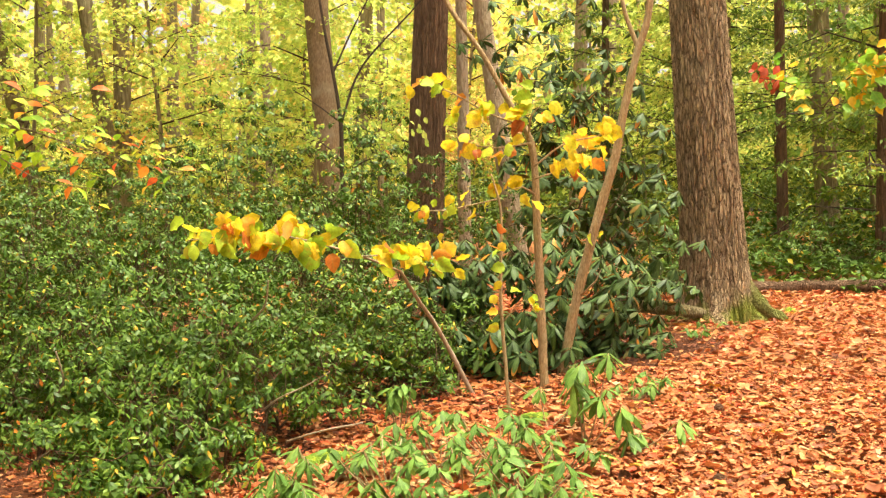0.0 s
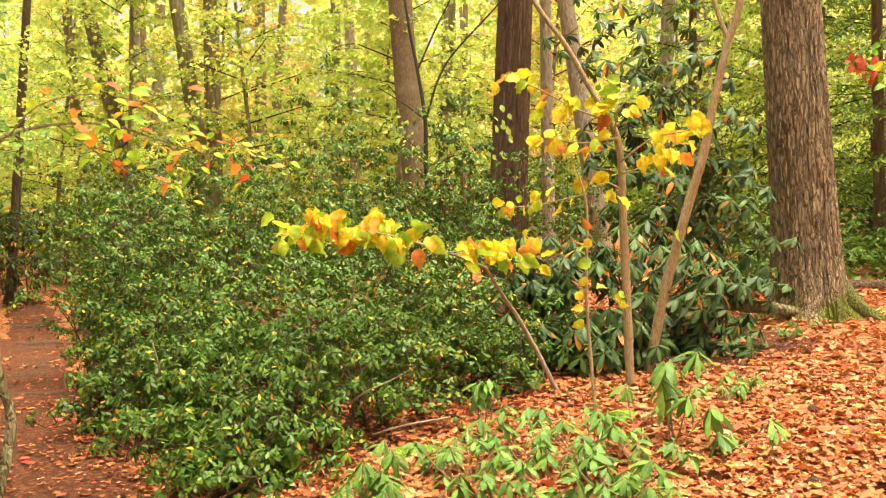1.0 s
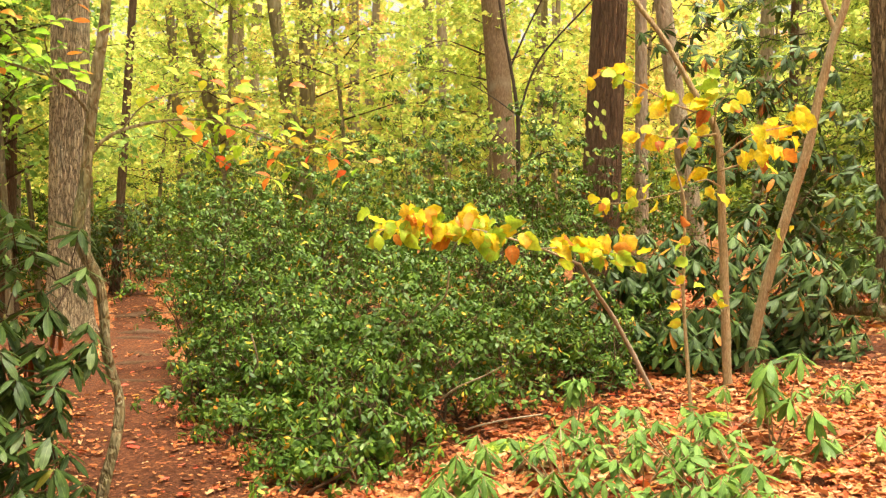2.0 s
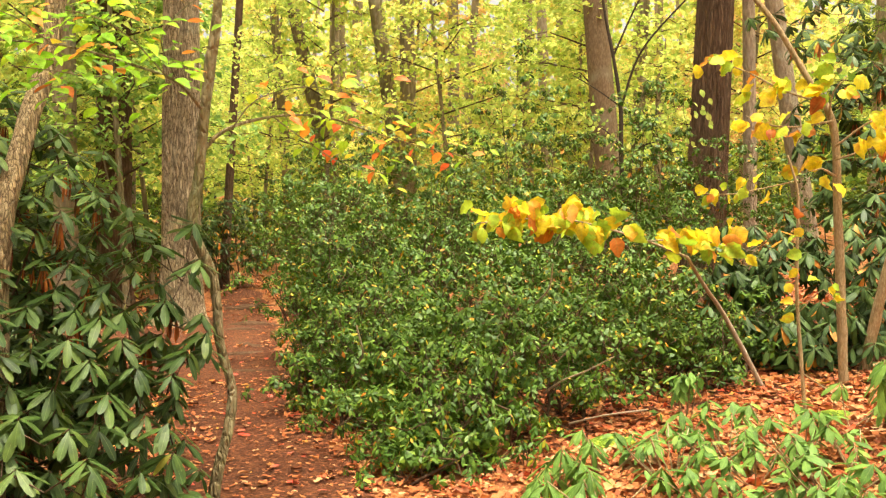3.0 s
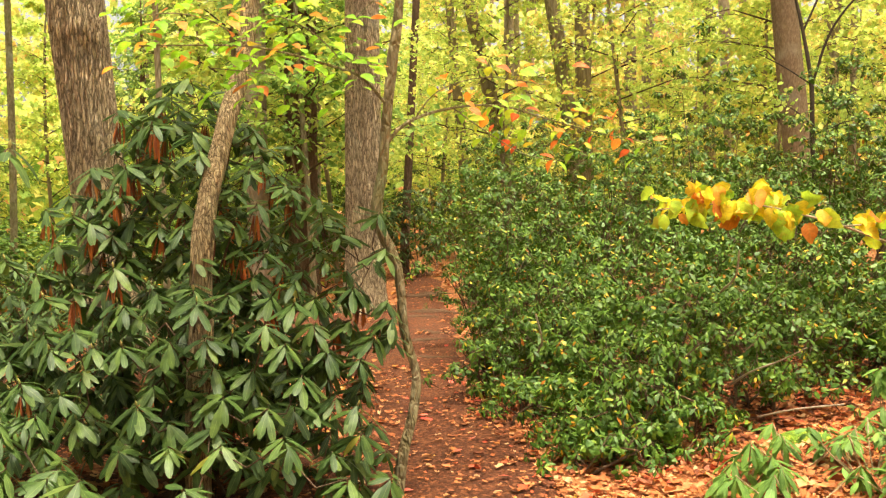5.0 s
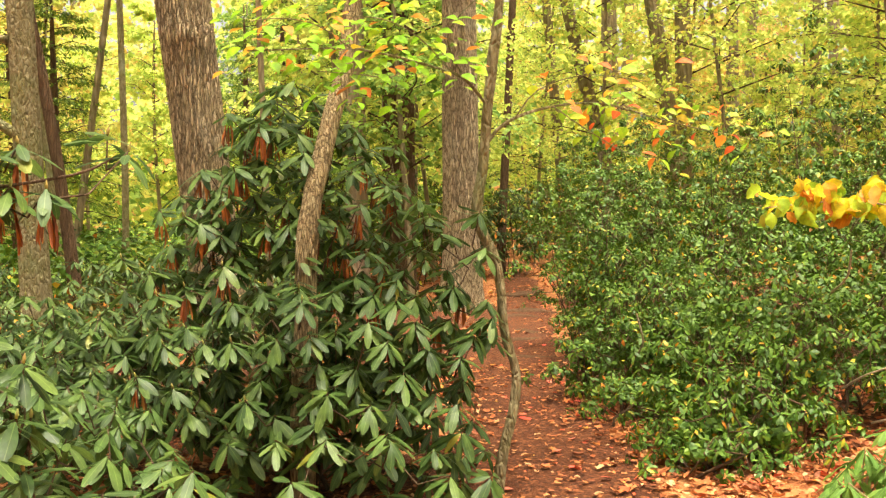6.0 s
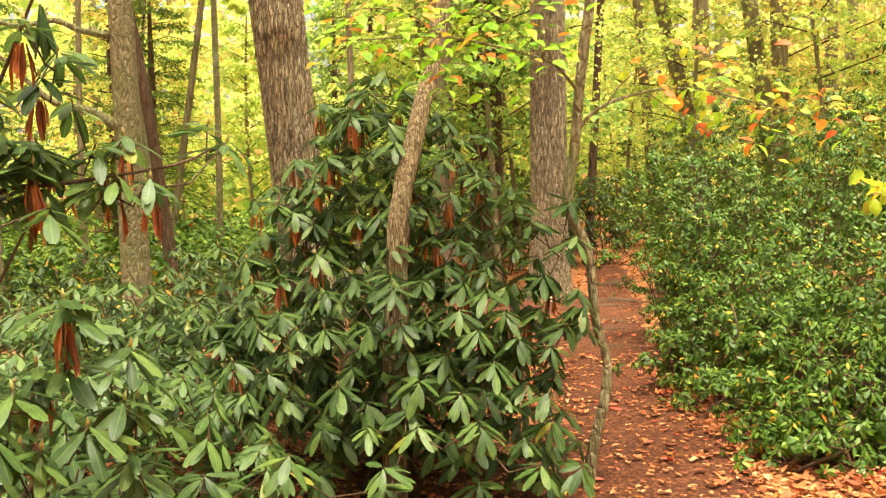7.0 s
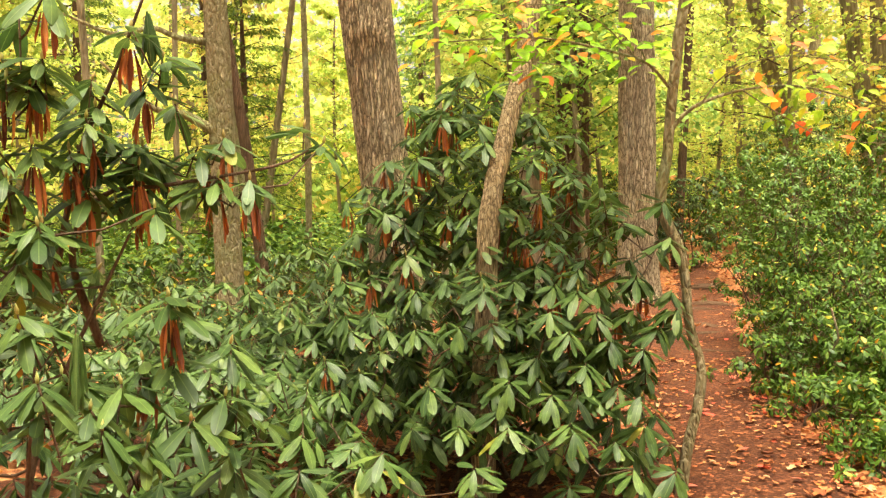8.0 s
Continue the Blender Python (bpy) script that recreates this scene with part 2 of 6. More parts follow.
CANOPY = {
    "lime": leaf_mat("canopy_lime", [(0.0, (0.313, 0.437, 0.0855)), (0.5, (0.515, 0.605, 0.142)), (0.9, (0.681, 0.67, 0.18)), (1.0, (0.736, 0.558, 0.152))], rough=0.55, trans=0.55, spec=0.2),
    "gold": leaf_mat("canopy_gold", [(0.0, (0.534, 0.558, 0.123)), (0.5, (0.736, 0.679, 0.19)), (0.9, (0.773, 0.595, 0.18)), (1.0, (0.736, 0.391, 0.123))], rough=0.55, trans=0.55, spec=0.2),
    "green": leaf_mat("canopy_green", [(0.0, (0.129, 0.242, 0.0475)), (0.6, (0.258, 0.391, 0.0855)), (1.0, (0.442, 0.512, 0.123))], rough=0.55, trans=0.5, spec=0.2),
    "orange": leaf_mat("canopy_orange", [(0.0, (0.644, 0.539, 0.152)), (0.5, (0.736, 0.465, 0.19)), (1.0, (0.699, 0.316, 0.162))], rough=0.55, trans=0.55, spec=0.2),
}
HEMLOCK = leaf_mat("hemlock_needles", [(0.0, (0.0825, 0.149, 0.0264)), (0.6, (0.165, 0.243, 0.0384)), (1.0, (0.315, 0.351, 0.054))], rough=0.5, trans=0.38, spec=0.25)
LITTER = leaf_mat("fallen_leaf", [(0.0, (0.13, 0.036, 0.014)), (0.14, (0.25, 0.066, 0.022)), (0.38, (0.38, 0.108, 0.034)), (0.64, (0.46, 0.160, 0.056)), (0.80, (0.50, 0.225, 0.096)), (0.87, (0.52, 0.30, 0.155)), (0.90, (0.46, 0.062, 0.025)), (0.96, (0.44, 0.09, 0.034)), (1.0, (0.54, 0.31, 0.05))], rough=0.6, trans=0.15, spec=0.25)
RED_FALL = leaf_mat("fallen_red_leaf", [(0.0, (0.55, 0.04, 0.025)), (1.0, (0.60, 0.12, 0.08))], rough=0.5, trans=0.12, spec=0.3)
FLOOR_LITTER = earth_mat("leaf_litter_ground", [(0.0, (0.135, 0.042, 0.0165)), (0.4, (0.24, 0.0765, 0.027)), (0.75, (0.323, 0.116, 0.042)), (1.0, (0.39, 0.18, 0.075))], 24.0, 0.02)
SOIL = earth_mat("trodden_and_shade_soil", [(0.0, (0.0481, 0.0134, 0.00565)), (0.45, (0.082, 0.0243, 0.00969)), (0.8, (0.12, 0.0376, 0.0145)), (1.0, (0.181, 0.0602, 0.0242))], 60.0, 0.016)
MOSS = earth_mat("moss", [(0.0, (0.06, 0.11, 0.012)), (0.5, (0.13, 0.20, 0.02)), (1.0, (0.22, 0.27, 0.03))], 40.0, 0.015)
OAK = bark_mat("oak_bark", [(0.25, (0.126, 0.0804, 0.0468)), (0.5, (0.18, 0.118, 0.0708)), (0.75, (0.258, 0.18, 0.112))], scale=(26, 26, 10), depth=0.004, lichen=0.2)
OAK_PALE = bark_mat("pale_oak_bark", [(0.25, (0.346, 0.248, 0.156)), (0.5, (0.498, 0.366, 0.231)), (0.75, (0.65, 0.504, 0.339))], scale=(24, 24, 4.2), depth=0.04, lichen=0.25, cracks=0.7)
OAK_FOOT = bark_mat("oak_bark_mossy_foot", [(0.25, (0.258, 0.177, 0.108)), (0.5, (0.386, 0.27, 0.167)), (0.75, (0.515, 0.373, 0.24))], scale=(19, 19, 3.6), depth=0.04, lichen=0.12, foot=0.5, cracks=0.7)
OAK_DARK = bark_mat("dark_bark", [(0.2, (0.115, 0.0633, 0.0374)), (0.5, (0.166, 0.0949, 0.0575)), (0.8, (0.223, 0.137, 0.0862))], scale=(20, 20, 2.0), depth=0.03, cracks=0.45)
BARK = bark_mat("forest_bark", [(0.25, (0.15, 0.11, 0.0648)), (0.5, (0.246, 0.186, 0.113)), (0.75, (0.36, 0.282, 0.18))], depth=0.025, lichen=0.3)
ROOT = bark_mat("trodden_root", [(0.3, (0.070, 0.036, 0.020)), (0.7, (0.13, 0.072, 0.042))], scale=(30, 30, 20), depth=0.008)
CONE = bark_mat("cone_scale", [(0.3, (0.06, 0.03, 0.018)), (0.7, (0.16, 0.085, 0.05))], scale=(60, 60, 60), depth=0.002)
BARK_PALE = bark_mat("pale_bark", [(0.25, (0.20, 0.145, 0.10)), (0.5, (0.30, 0.225, 0.16)), (0.75, (0.40, 0.32, 0.24))], scale=(16, 16, 5), depth=0.012, lichen=0.35)
BARK_MOSSY = bark_mat("mossy_bark", [(0.25, (0.14, 0.108, 0.056)), (0.5, (0.23, 0.182, 0.100)), (0.75, (0.34, 0.285, 0.175))], scale=(24, 24, 9), depth=0.02, moss=0.45, lichen=0.5)
MOSSY_ROOT = bark_mat("mossy_root", [(0.25, (0.09, 0.07, 0.035)), (0.5, (0.14, 0.12, 0.045)), (0.75, (0.21, 0.19, 0.07))], scale=(30, 30, 20), depth=0.015, moss=0.45)
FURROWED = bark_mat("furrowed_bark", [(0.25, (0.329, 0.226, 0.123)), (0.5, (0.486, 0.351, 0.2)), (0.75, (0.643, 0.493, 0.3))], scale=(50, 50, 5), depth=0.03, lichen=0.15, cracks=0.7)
STEM = bark_mat("sapling_bark", [(0.25, (0.179, 0.118, 0.0616)), (0.5, (0.291, 0.202, 0.112)), (0.75, (0.403, 0.302, 0.19))], scale=(60, 60, 18), depth=0.003, lichen=0.3)
TWIG = bark_mat("twig_bark", [(0.3, (0.0585, 0.033, 0.0193)), (0.7, (0.124, 0.075, 0.0468))], scale=(80, 80, 30), depth=0.002)
DEADWOOD = bark_mat("dead_twig", [(0.3, (0.24, 0.17, 0.12)), (0.7, (0.38, 0.29, 0.22))], scale=(80, 80, 30), depth=0.002)
BLACK_TWIG = bark_mat("dark_twig", [(0.3, (0.035, 0.025, 0.018)), (0.7, (0.075, 0.05, 0.035))], scale=(80, 80, 30), depth=0.002)

# ---- mesh tools ----


def mesh_of(name, verts, faces, material, uv=None, smooth=True):
    """A mesh from arrays: faces is a list of (count, corners) index arrays."""
    me = bpy.data.meshes.new(name)
    verts = np.asarray(verts, dtype=np.float32)
    if not isinstance(faces, list):
        faces = [faces]
    faces = [np.asarray(f, dtype=np.int32) for f in faces if len(f)]
    loops = np.concatenate([f.ravel() for f in faces])
    sizes = np.concatenate([np.full(len(f), f.shape[1], np.int32) for f in faces])
    starts = np.concatenate(([0], np.cumsum(sizes)[:-1])).astype(np.int32)
    me.vertices.add(len(verts))
    me.vertices.foreach_set("co", verts.ravel())
    me.loops.add(len(loops))
    me.loops.foreach_set("vertex_index", loops)
    me.polygons.add(len(sizes))
    me.polygons.foreach_set("loop_start", starts)
    me.polygons.foreach_set("use_smooth", np.full(len(sizes), smooth))
    if uv is not None:
        layer = me.uv_layers.new(name="UVMap")
        layer.data.foreach_set("uv", np.asarray(uv, dtype=np.float32)[loops].ravel())
    me.materials.append(material)
    me.update(calc_edges=True)
    me.validate()
    return me


def part(name, me, parent, label="", kind=""):
    ob = new(name, me)
    ob.parent = parent
    return tagged(ob, label=label, kind=kind)


def thing(name, place, label, category, group="", kind=""):
    ob = new(name)
    ob.location = place
    ob.empty_display_size = 0.2
    return tagged(ob, label, category, group, kind)


def hash01(i, j, seed):
    h = np.sin(i * 127.1 + j * 311.7 + seed * 74.7) * 43758.5453
    return h - np.floor(h)


def vnoise(x, y, seed=0.0):
    """Smooth value noise on a plane, 0 to 1."""
    x, y = np.asarray(x, float), np.asarray(y, float)
    i, j = np.floor(x), np.floor(y)
    u, v = x - i, y - j
    u, v = u * u * (3 - 2 * u), v * v * (3 - 2 * v)
    a, b, c, d = hash01(i, j, seed), hash01(i + 1, j, seed), hash01(i, j + 1, seed), hash01(i + 1, j + 1, seed)
    return (a * (1 - u) + b * u) * (1 - v) + (c * (1 - u) + d * u) * v


def ramp01(x):
    x = np.clip(x, 0, 1)
    return x * x * (3 - 2 * x)


def ground_z(x, y):
    """The forest floor: a slope that climbs ahead and to the right."""
    x, y = np.asarray(x, float), np.asarray(y, float)
    far = np.hypot(x, y)
    base = (0.05 * y + 0.03 * x - 0.03) * (0.3 + 0.7 * ramp01((x + 6) / 6))
    base = base * (1 - ramp01((far - 30) / 60)) + 1.2 * ramp01((far - 30) / 60)
    return base + 0.05 * (vnoise(x * 0.9, y * 0.9, 3) - 0.5) + 0.03 * (vnoise(x * 2.7, y * 2.7, 5) - 0.5)


def gz(x, y):
    return float(ground_z(x, y))


def unit(v):
    return v / np.maximum(np.linalg.norm(v, axis=-1, keepdims=True), 1e-9)


def smooth_path(points, radii, step):
    """A Catmull-Rom run through the points, with the radii along it."""
    p, r = np.asarray(points, float), np.asarray(radii, float)
    if len(r) != len(p):
        r = np.interp(np.linspace(0, 1, len(p)), np.linspace(0, 1, len(r)), r)
    q = np.vstack((2 * p[0] - p[1], p, 2 * p[-1] - p[-2]))
    out, rad = [], []
    for k in range(len(p) - 1):
        n = max(1, int(np.linalg.norm(p[k + 1] - p[k]) / step))
        for t in np.arange(n) / n:
            a, b, c, d = q[k], q[k + 1], q[k + 2], q[k + 3]
            out.append(0.5 * (2 * b + (c - a) * t + (2 * a - 5 * b + 4 * c - d) * t * t + (3 * b - a - 3 * c + d) * t ** 3))
            rad.append(r[k] * (1 - t) + r[k + 1] * t)
    return np.vstack((out, p[-1:])), np.append(rad, r[-1])


def tube(points, radii, sides=6, step=0.1, rough=0.0, seed=1):
    """Vertices and faces of a tapering round stem with closed ends."""
    p, r = smooth_path(points, radii, step)
    n = len(p)
    tan = unit(np.gradient(p, axis=0))
    ref = np.array([0.93, 0.31, 0.2]) if abs(tan[0][2]) > 0.8 else np.array([0.02, 0.05, 1.0])
    u = unit(np.cross(tan, ref))
    v = np.cross(tan, u)
    a = np.arange(sides) * 2 * np.pi / sides
    rr = r[:, None] * (1 + rough * (vnoise(np.arange(n)[:, None] * step * 9 + seed * 17, np.arange(sides)[None] * 1.3, seed) - 0.5) * 2)
    ring = p[:, None] + rr[..., None] * (np.cos(a)[None, :, None] * u[:, None] + np.sin(a)[None, :, None] * v[:, None])
    idx = np.arange(n * sides).reshape(n, sides)
    nx = np.roll(idx, -1, 1)
    quads = np.stack((idx[:-1], nx[:-1], nx[1:], idx[1:]), -1).reshape(-1, 4)
    verts = np.vstack((ring.reshape(-1, 3), p[:1], p[-1:] + tan[-1:] * r[-1]))
    k = n * sides
    caps = np.vstack((np.stack((nx[0], idx[0], np.full(sides, k)), -1), np.stack((idx[-1], nx[-1], np.full(sides, k + 1)), -1)))
    return verts, quads, caps


def tubes_mesh(name, runs, material, sides=5, step=0.1, rough=0.0, origin=(0, 0, 0)):
    vs, qs, ts, base = [], [], [], 0
    for k, (pts, rad) in enumerate(runs):
        v, q, t = tube(pts, rad, sides, step, rough, k + 1)
        vs.append(v), qs.append(q + base), ts.append(t + base)
        base += len(v)
    return mesh_of(name, np.vstack(vs) - np.asarray(origin), [np.vstack(qs), np.vstack(ts)], material)


# leaf shapes: along +y from the stalk, face up, one unit long
def blade(widths, droop, fold, wave=0.0, seed=0):
    """A leaf folded along its rib: rows of half-widths from stalk to tip; wave crimps and nicks its edge."""
    n = len(widths)
    rows = []
    for k, w in enumerate(widths):
        t = k / (n - 1)
        z = -droop * t * t
        wl, wr = (w * (1 + wave * 1.2 * math.sin(k * 2.9 + seed)), w * (1 + wave * 1.2 * math.sin(k * 3.3 + seed * 2)))
        rows += [(-wl, t, z + fold * w + wave * math.sin(k * 2.1 + seed)), (0.0, t, z), (wr, t, z + fold * w + wave * math.cos(k * 2.4 + seed))]
    v = np.array(rows)
    f = []
    for k in range(n - 1):
        a = 3 * k
        f += [(a, a + 1, a + 4, a + 3), (a + 1, a + 2, a + 5, a + 4)]
    return v, np.array(f), np.stack((v[:, 0] / max(widths), v[:, 1]), 1)


RHODO_LEAF = blade((0.018, 0.092, 0.138, 0.148, 0.126, 0.045), 0.26, -0.12, 0.010, 1)
RHODO_LEAF_CHEAP = blade((0.02, 0.10, 0.155, 0.15, 0.055), 0.26, -0.12)
LAUREL_LEAF = blade((0.02, 0.17, 0.22, 0.05), 0.26, 0.06)
OVAL_LEAF = blade((0.02, 0.24, 0.32, 0.30, 0.18, 0.01), 0.16, 0.12)
LIMP_LEAF = blade((0.018, 0.042, 0.056, 0.058, 0.052, 0.026), 0.06, 1.1, 0.015, 2)


def simple_leaf(w, droop, fold):
    """A leaf of two facets, for what stands far off."""
    v = np.array([(0, 0, 0), (-w, 0.5, fold * w), (0, 1, -droop), (w, 0.5, fold * w)])
    return v, np.array([(0, 2, 1), (0, 3, 2)]), np.stack((v[:, 0] / w, v[:, 1]), 1)


def oblong_leaf(w, droop):
    v = np.array([(0, 0, 0), (w * 0.8, 0.35, -droop * 0.12), (w, 0.7, -droop * 0.5), (0, 1, -droop), (-w, 0.7, -droop * 0.5), (-w * 0.8, 0.35, -droop * 0.12)])
    return v, np.array([(0, 1, 4, 5), (1, 2, 3, 4)]), np.stack((v[:, 0] / w, v[:, 1]), 1)


NEEDLE_SPRAY = simple_leaf(0.16, 0.25, -0.2)
FAR_LEAF = simple_leaf(0.36, 0.12, 0.3)
LAUREL_FAR = oblong_leaf(0.24, 0.2)


def litter_shape(seed, n=12):
    """A dry fallen leaf: lobed edge, folded along its rib, curled at the ends."""
    r = np.random.default_rng(seed)
    a = (np.arange(n) + 0.3 * r.random(n)) * 2 * np.pi / n
    lobe = 1 + (0.22 * np.where(np.arange(n) % 2, 1, -1) if n > 6 else 0) + 0.12 * r.standard_normal(n)
    x, y = np.cos(a) * r.uniform(0.26, 0.42) * lobe, 0.5 + np.sin(a) * 0.5 * (1 + 0.08 * r.standard_normal(n))
    fold, curl = r.uniform(-0.35, 0.7), r.uniform(-0.3, 0.7)
    rim = np.stack((x, y, fold * np.abs(x) + curl * (y - 0.5) ** 2 + 0.06 * r.standard_normal(n)), 1)
    v = np.vstack(([(0, 0.5, 0)], rim))
    f = np.array([(0, 1 + k, 1 + (k + 1) % n) for k in range(n)])
    return v, f, np.stack((v[:, 0] / 0.4, v[:, 1]), 1)


def frames_from(direction, normal):
    """Rotations that lay a leaf along direction with its face to normal."""
    y = unit(direction)
    x = unit(np.cross(y, normal))
    z = np.cross(x, y)
    return np.stack((x, y, z), -1)


def leaf_mesh(name, shape, pos, rot, size, material, bend=0.0, origin=(0, 0, 0)):
    """Many leaves of one shape joined in one mesh; size is one or three numbers a leaf."""
    v, f, uv = shape
    pos, size = np.asarray(pos), np.asarray(size, float)
    if size.ndim == 1:
        size = np.repeat(size[:, None], 3, 1)
    n, k = len(pos), len(v)
    local = v[None] * size[:, None]
    if bend:
        b = RNG.normal(0, bend, n)[:, None]
        local[..., 2] += b * local[..., 1] ** 2 / np.maximum(size[:, 1:2], 1e-6)
    co = np.einsum("nij,nkj->nki", rot, local) + pos[:, None] - np.asarray(origin)
    faces = (f[None] + (np.arange(n) * k)[:, None, None]).reshape(-1, f.shape[1])
    return mesh_of(name, co.reshape(-1, 3), faces, material, np.tile(uv, (n, 1)))


def leaf_parts(name, shapes, pos, rot, size, parent, origin):
    """Leaves as objects of their own on shared meshes."""
    for k in range(len(pos)):
        ob = new(name, shapes[k % len(shapes)])
        s = size[k] if np.ndim(size[k]) else (size[k],) * 3
        m = Matrix([[*(rot[k][i] * s), pos[k][i] - origin[i]] for i in range(3)] + [[0, 0, 0, 1]])
        ob.parent = parent
        ob.matrix_basis = m
    return parent


def whorl_leaves(tips, axes, count, droop, spread, length, jitter=0.12):
    """Leaves set round the ends of twigs: places, turns and sizes. droop: degrees below the plane across the twig."""
    pos, rot, size, which = [], [], [], []
    for k in range(len(tips)):
        n = int(RNG.integers(count[0], count[1] + 1))
        ax = unit(axes[k] + RNG.normal(0, 0.08, 3))
        ref = np.array([1.0, 0, 0]) if abs(ax[0]) < 0.8 else np.array([0, 1.0, 0])
        u = unit(np.cross(ax, ref))
        v = np.cross(ax, u)
        phi = RNG.random() * 6.28 + np.arange(n) * 2.399 + RNG.normal(0, 0.25, n)
        dr = np.radians((droop[k] if np.ndim(droop) else droop) + RNG.normal(0, spread * 0.5) + RNG.normal(0, spread, n))
        d = np.cos(phi)[:, None] * u + np.sin(phi)[:, None] * v
        way = np.cos(dr)[:, None] * d - np.sin(dr)[:, None] * ax
        # heavy leaves hang
        way = unit(way + np.array([0, 0, -0.09]))
        face = np.sin(dr)[:, None] * d + np.cos(dr)[:, None] * ax
        pos.append(tips[k] + d * 0.006 - ax * (np.arange(n) / n * 0.035)[:, None])
        rot.append(frames_from(way, face + RNG.normal(0, jitter, (n, 3))))
        size.append(length * RNG.uniform(0.7, 1.12, n) * RNG.uniform(0.85, 1.1))
        which.append(np.full(n, k))
    return np.vstack(pos), np.vstack(rot).reshape(-1, 3, 3), np.concatenate(size), np.concatenate(which)


def lumpy_tips(n, centre, radii, inner=0.5, low=-0.75, seed=0, clump=0, spread=0.13):
    """Twig ends through the outer part of an uneven mound; clump: how many stand together in one flat spray."""
    m = n if not clump else max(4, n // clump)
    d = unit(RNG.standard_normal((m * 4, 3)))
    d = d[d[:, 2] > low][:m]
    lump = 0.66 + 0.62 * vnoise(d[:, 0] * 2.6 + seed * 7.3 + 9, d[:, 1] * 2.6 + d[:, 2] * 3.1 + 30, seed)
    r = (inner + (1 - inner) * RNG.random(len(d)) ** 0.6) * lump
    t, a = np.asarray(centre) + d * r[:, None] * np.asarray(radii), unit(d / np.asarray(radii))
    if clump:
        t, a = np.repeat(t, clump, 0), np.repeat(a, clump, 0)
        t = t + RNG.normal(0, 1, t.shape) * (spread, spread, spread * 0.22)
        a = unit(a + RNG.normal(0, 0.15, a.shape))
    return t, a


def twig_runs(tips, axes, root, stems, r_stem, r_twig):
    """Crooked stems from a root, and a twig from the nearest stem to every tip."""
    mains, twigs, nodes = [], [], []
    lo, hi = tips.min(0), tips.max(0)
    for k in range(stems):
        goal = tips[int(RNG.integers(len(tips)))] * 0.75 + (lo + hi) * 0.125
        mid = np.asarray(root) * 0.5 + goal * 0.5 + RNG.normal(0, 0.09, 3)
        foot = np.asarray(root) + np.append(RNG.normal(0, 0.12, 2), 0)
        foot[2] = gz(foot[0], foot[1]) - 0.03
        pts = np.array([foot, foot * 0.6 + mid * 0.4 + RNG.normal(0, 0.05, 3), mid, goal])
        mains.append((pts, (r_stem, r_stem * 0.8, r_stem * 0.6, r_twig)))
        p, _ = smooth_path(pts, (1, 1, 1, 1), 0.12)
        nodes.append(p[2:] if len(p) > 4 else p)
    nodes = np.vstack(nodes)
    count = len(nodes)
    nodes = np.vstack((nodes, np.zeros((2 * len(tips), 3))))
    for k in np.argsort(((tips - np.asarray(root)) ** 2).sum(1)):
        t, a = tips[k], axes[k]
        have = nodes[:count]
        near = have[np.argmin(((have - t) ** 2).sum(1) + 0.6 * np.maximum(have[:, 2] - t[2] + 0.06, 0) ** 2)]
        knee = near * 0.45 + t * 0.55 - a * 0.04 - np.array([0, 0, 0.03]) + RNG.normal(0, 0.02, 3)
        twigs.append((np.array([near, knee, t]), (r_twig * 1.5, r_twig * 1.1, r_twig)))
        nodes[count], nodes[count + 1] = knee, knee * 0.4 + t * 0.6
        count += 2
    return mains, twigs


def add_stems(mains, twigs, thing_ob, root, material, sides, step, twig_step):
    for run in mains:
        part("stem", tubes_mesh("stem", [run], material, sides=sides, step=step, rough=0.1, origin=root), thing_ob)
    part("twig_tangle", tubes_mesh("twig_tangle", twigs, material, sides=3, step=twig_step, origin=root), thing_ob, kind="stuff")

# ---- ground ----
def build_ground():
    rings = np.concatenate((np.linspace(0.0, 14, 141), 14 * (2500 / 14) ** (np.linspace(0, 1, 60)[1:])))
    na = 240
    a = np.arange(na) * 2 * np.pi / na
    x, y = rings[:, None] * np.cos(a), rings[:, None] * np.sin(a)
    z = ground_z(x, y)
    idx = np.arange(len(rings) * na).reshape(len(rings), na)
    nx = np.roll(idx, -1, 1)
    quads = np.stack((idx[:-1], idx[1:], nx[1:], nx[:-1]), -1).reshape(-1, 4)
    me = mesh_of("ground", np.stack((x, y, z), -1).reshape(-1, 3), quads, FLOOR_LITTER)
    return tagged(new("ground", me), "forest floor covered in dry orange leaf litter", "ground", kind="structure")


ground = build_ground()

# the path's middle line and half-width
TRAIL = np.array([(3.4, -9.0), (1.6, -4.2), (0.4, -0.8), (-0.75, 1.6), (-1.55, 3.2), (-2.15, 4.2), (-2.85, 5.3), (-3.93, 7.0), (-5.35, 9.75), (-7.1, 12.9), (-8.6, 15.4), (-10.6, 18.2), (-14.0, 21.0)])
TRAIL_HALF = np.array([0.45, 0.48, 0.5, 0.5, 0.48, 0.44, 0.42, 0.38, 0.38, 0.34, 0.34, 0.4, 0.45])


def trail_line(n=240):
    p, r = smooth_path(np.column_stack((TRAIL, np.zeros(len(TRAIL)))), TRAIL_HALF, 0.1)
    return p[:, :2], r


TRAIL_P, TRAIL_R = trail_line()


def trail_gap(x, y):
    """How far outside the trodden strip a place lies, in metres (negative inside)."""
    p = np.stack((np.asarray(x, float), np.asarray(y, float)), -1)
    best = np.full(p.shape[:-1], 1e9)
    for q, r in zip(TRAIL_P[::2], TRAIL_R[::2]):
        best = np.minimum(best, np.hypot(p[..., 0] - q[0], p[..., 1] - q[1]) - r)
    return best


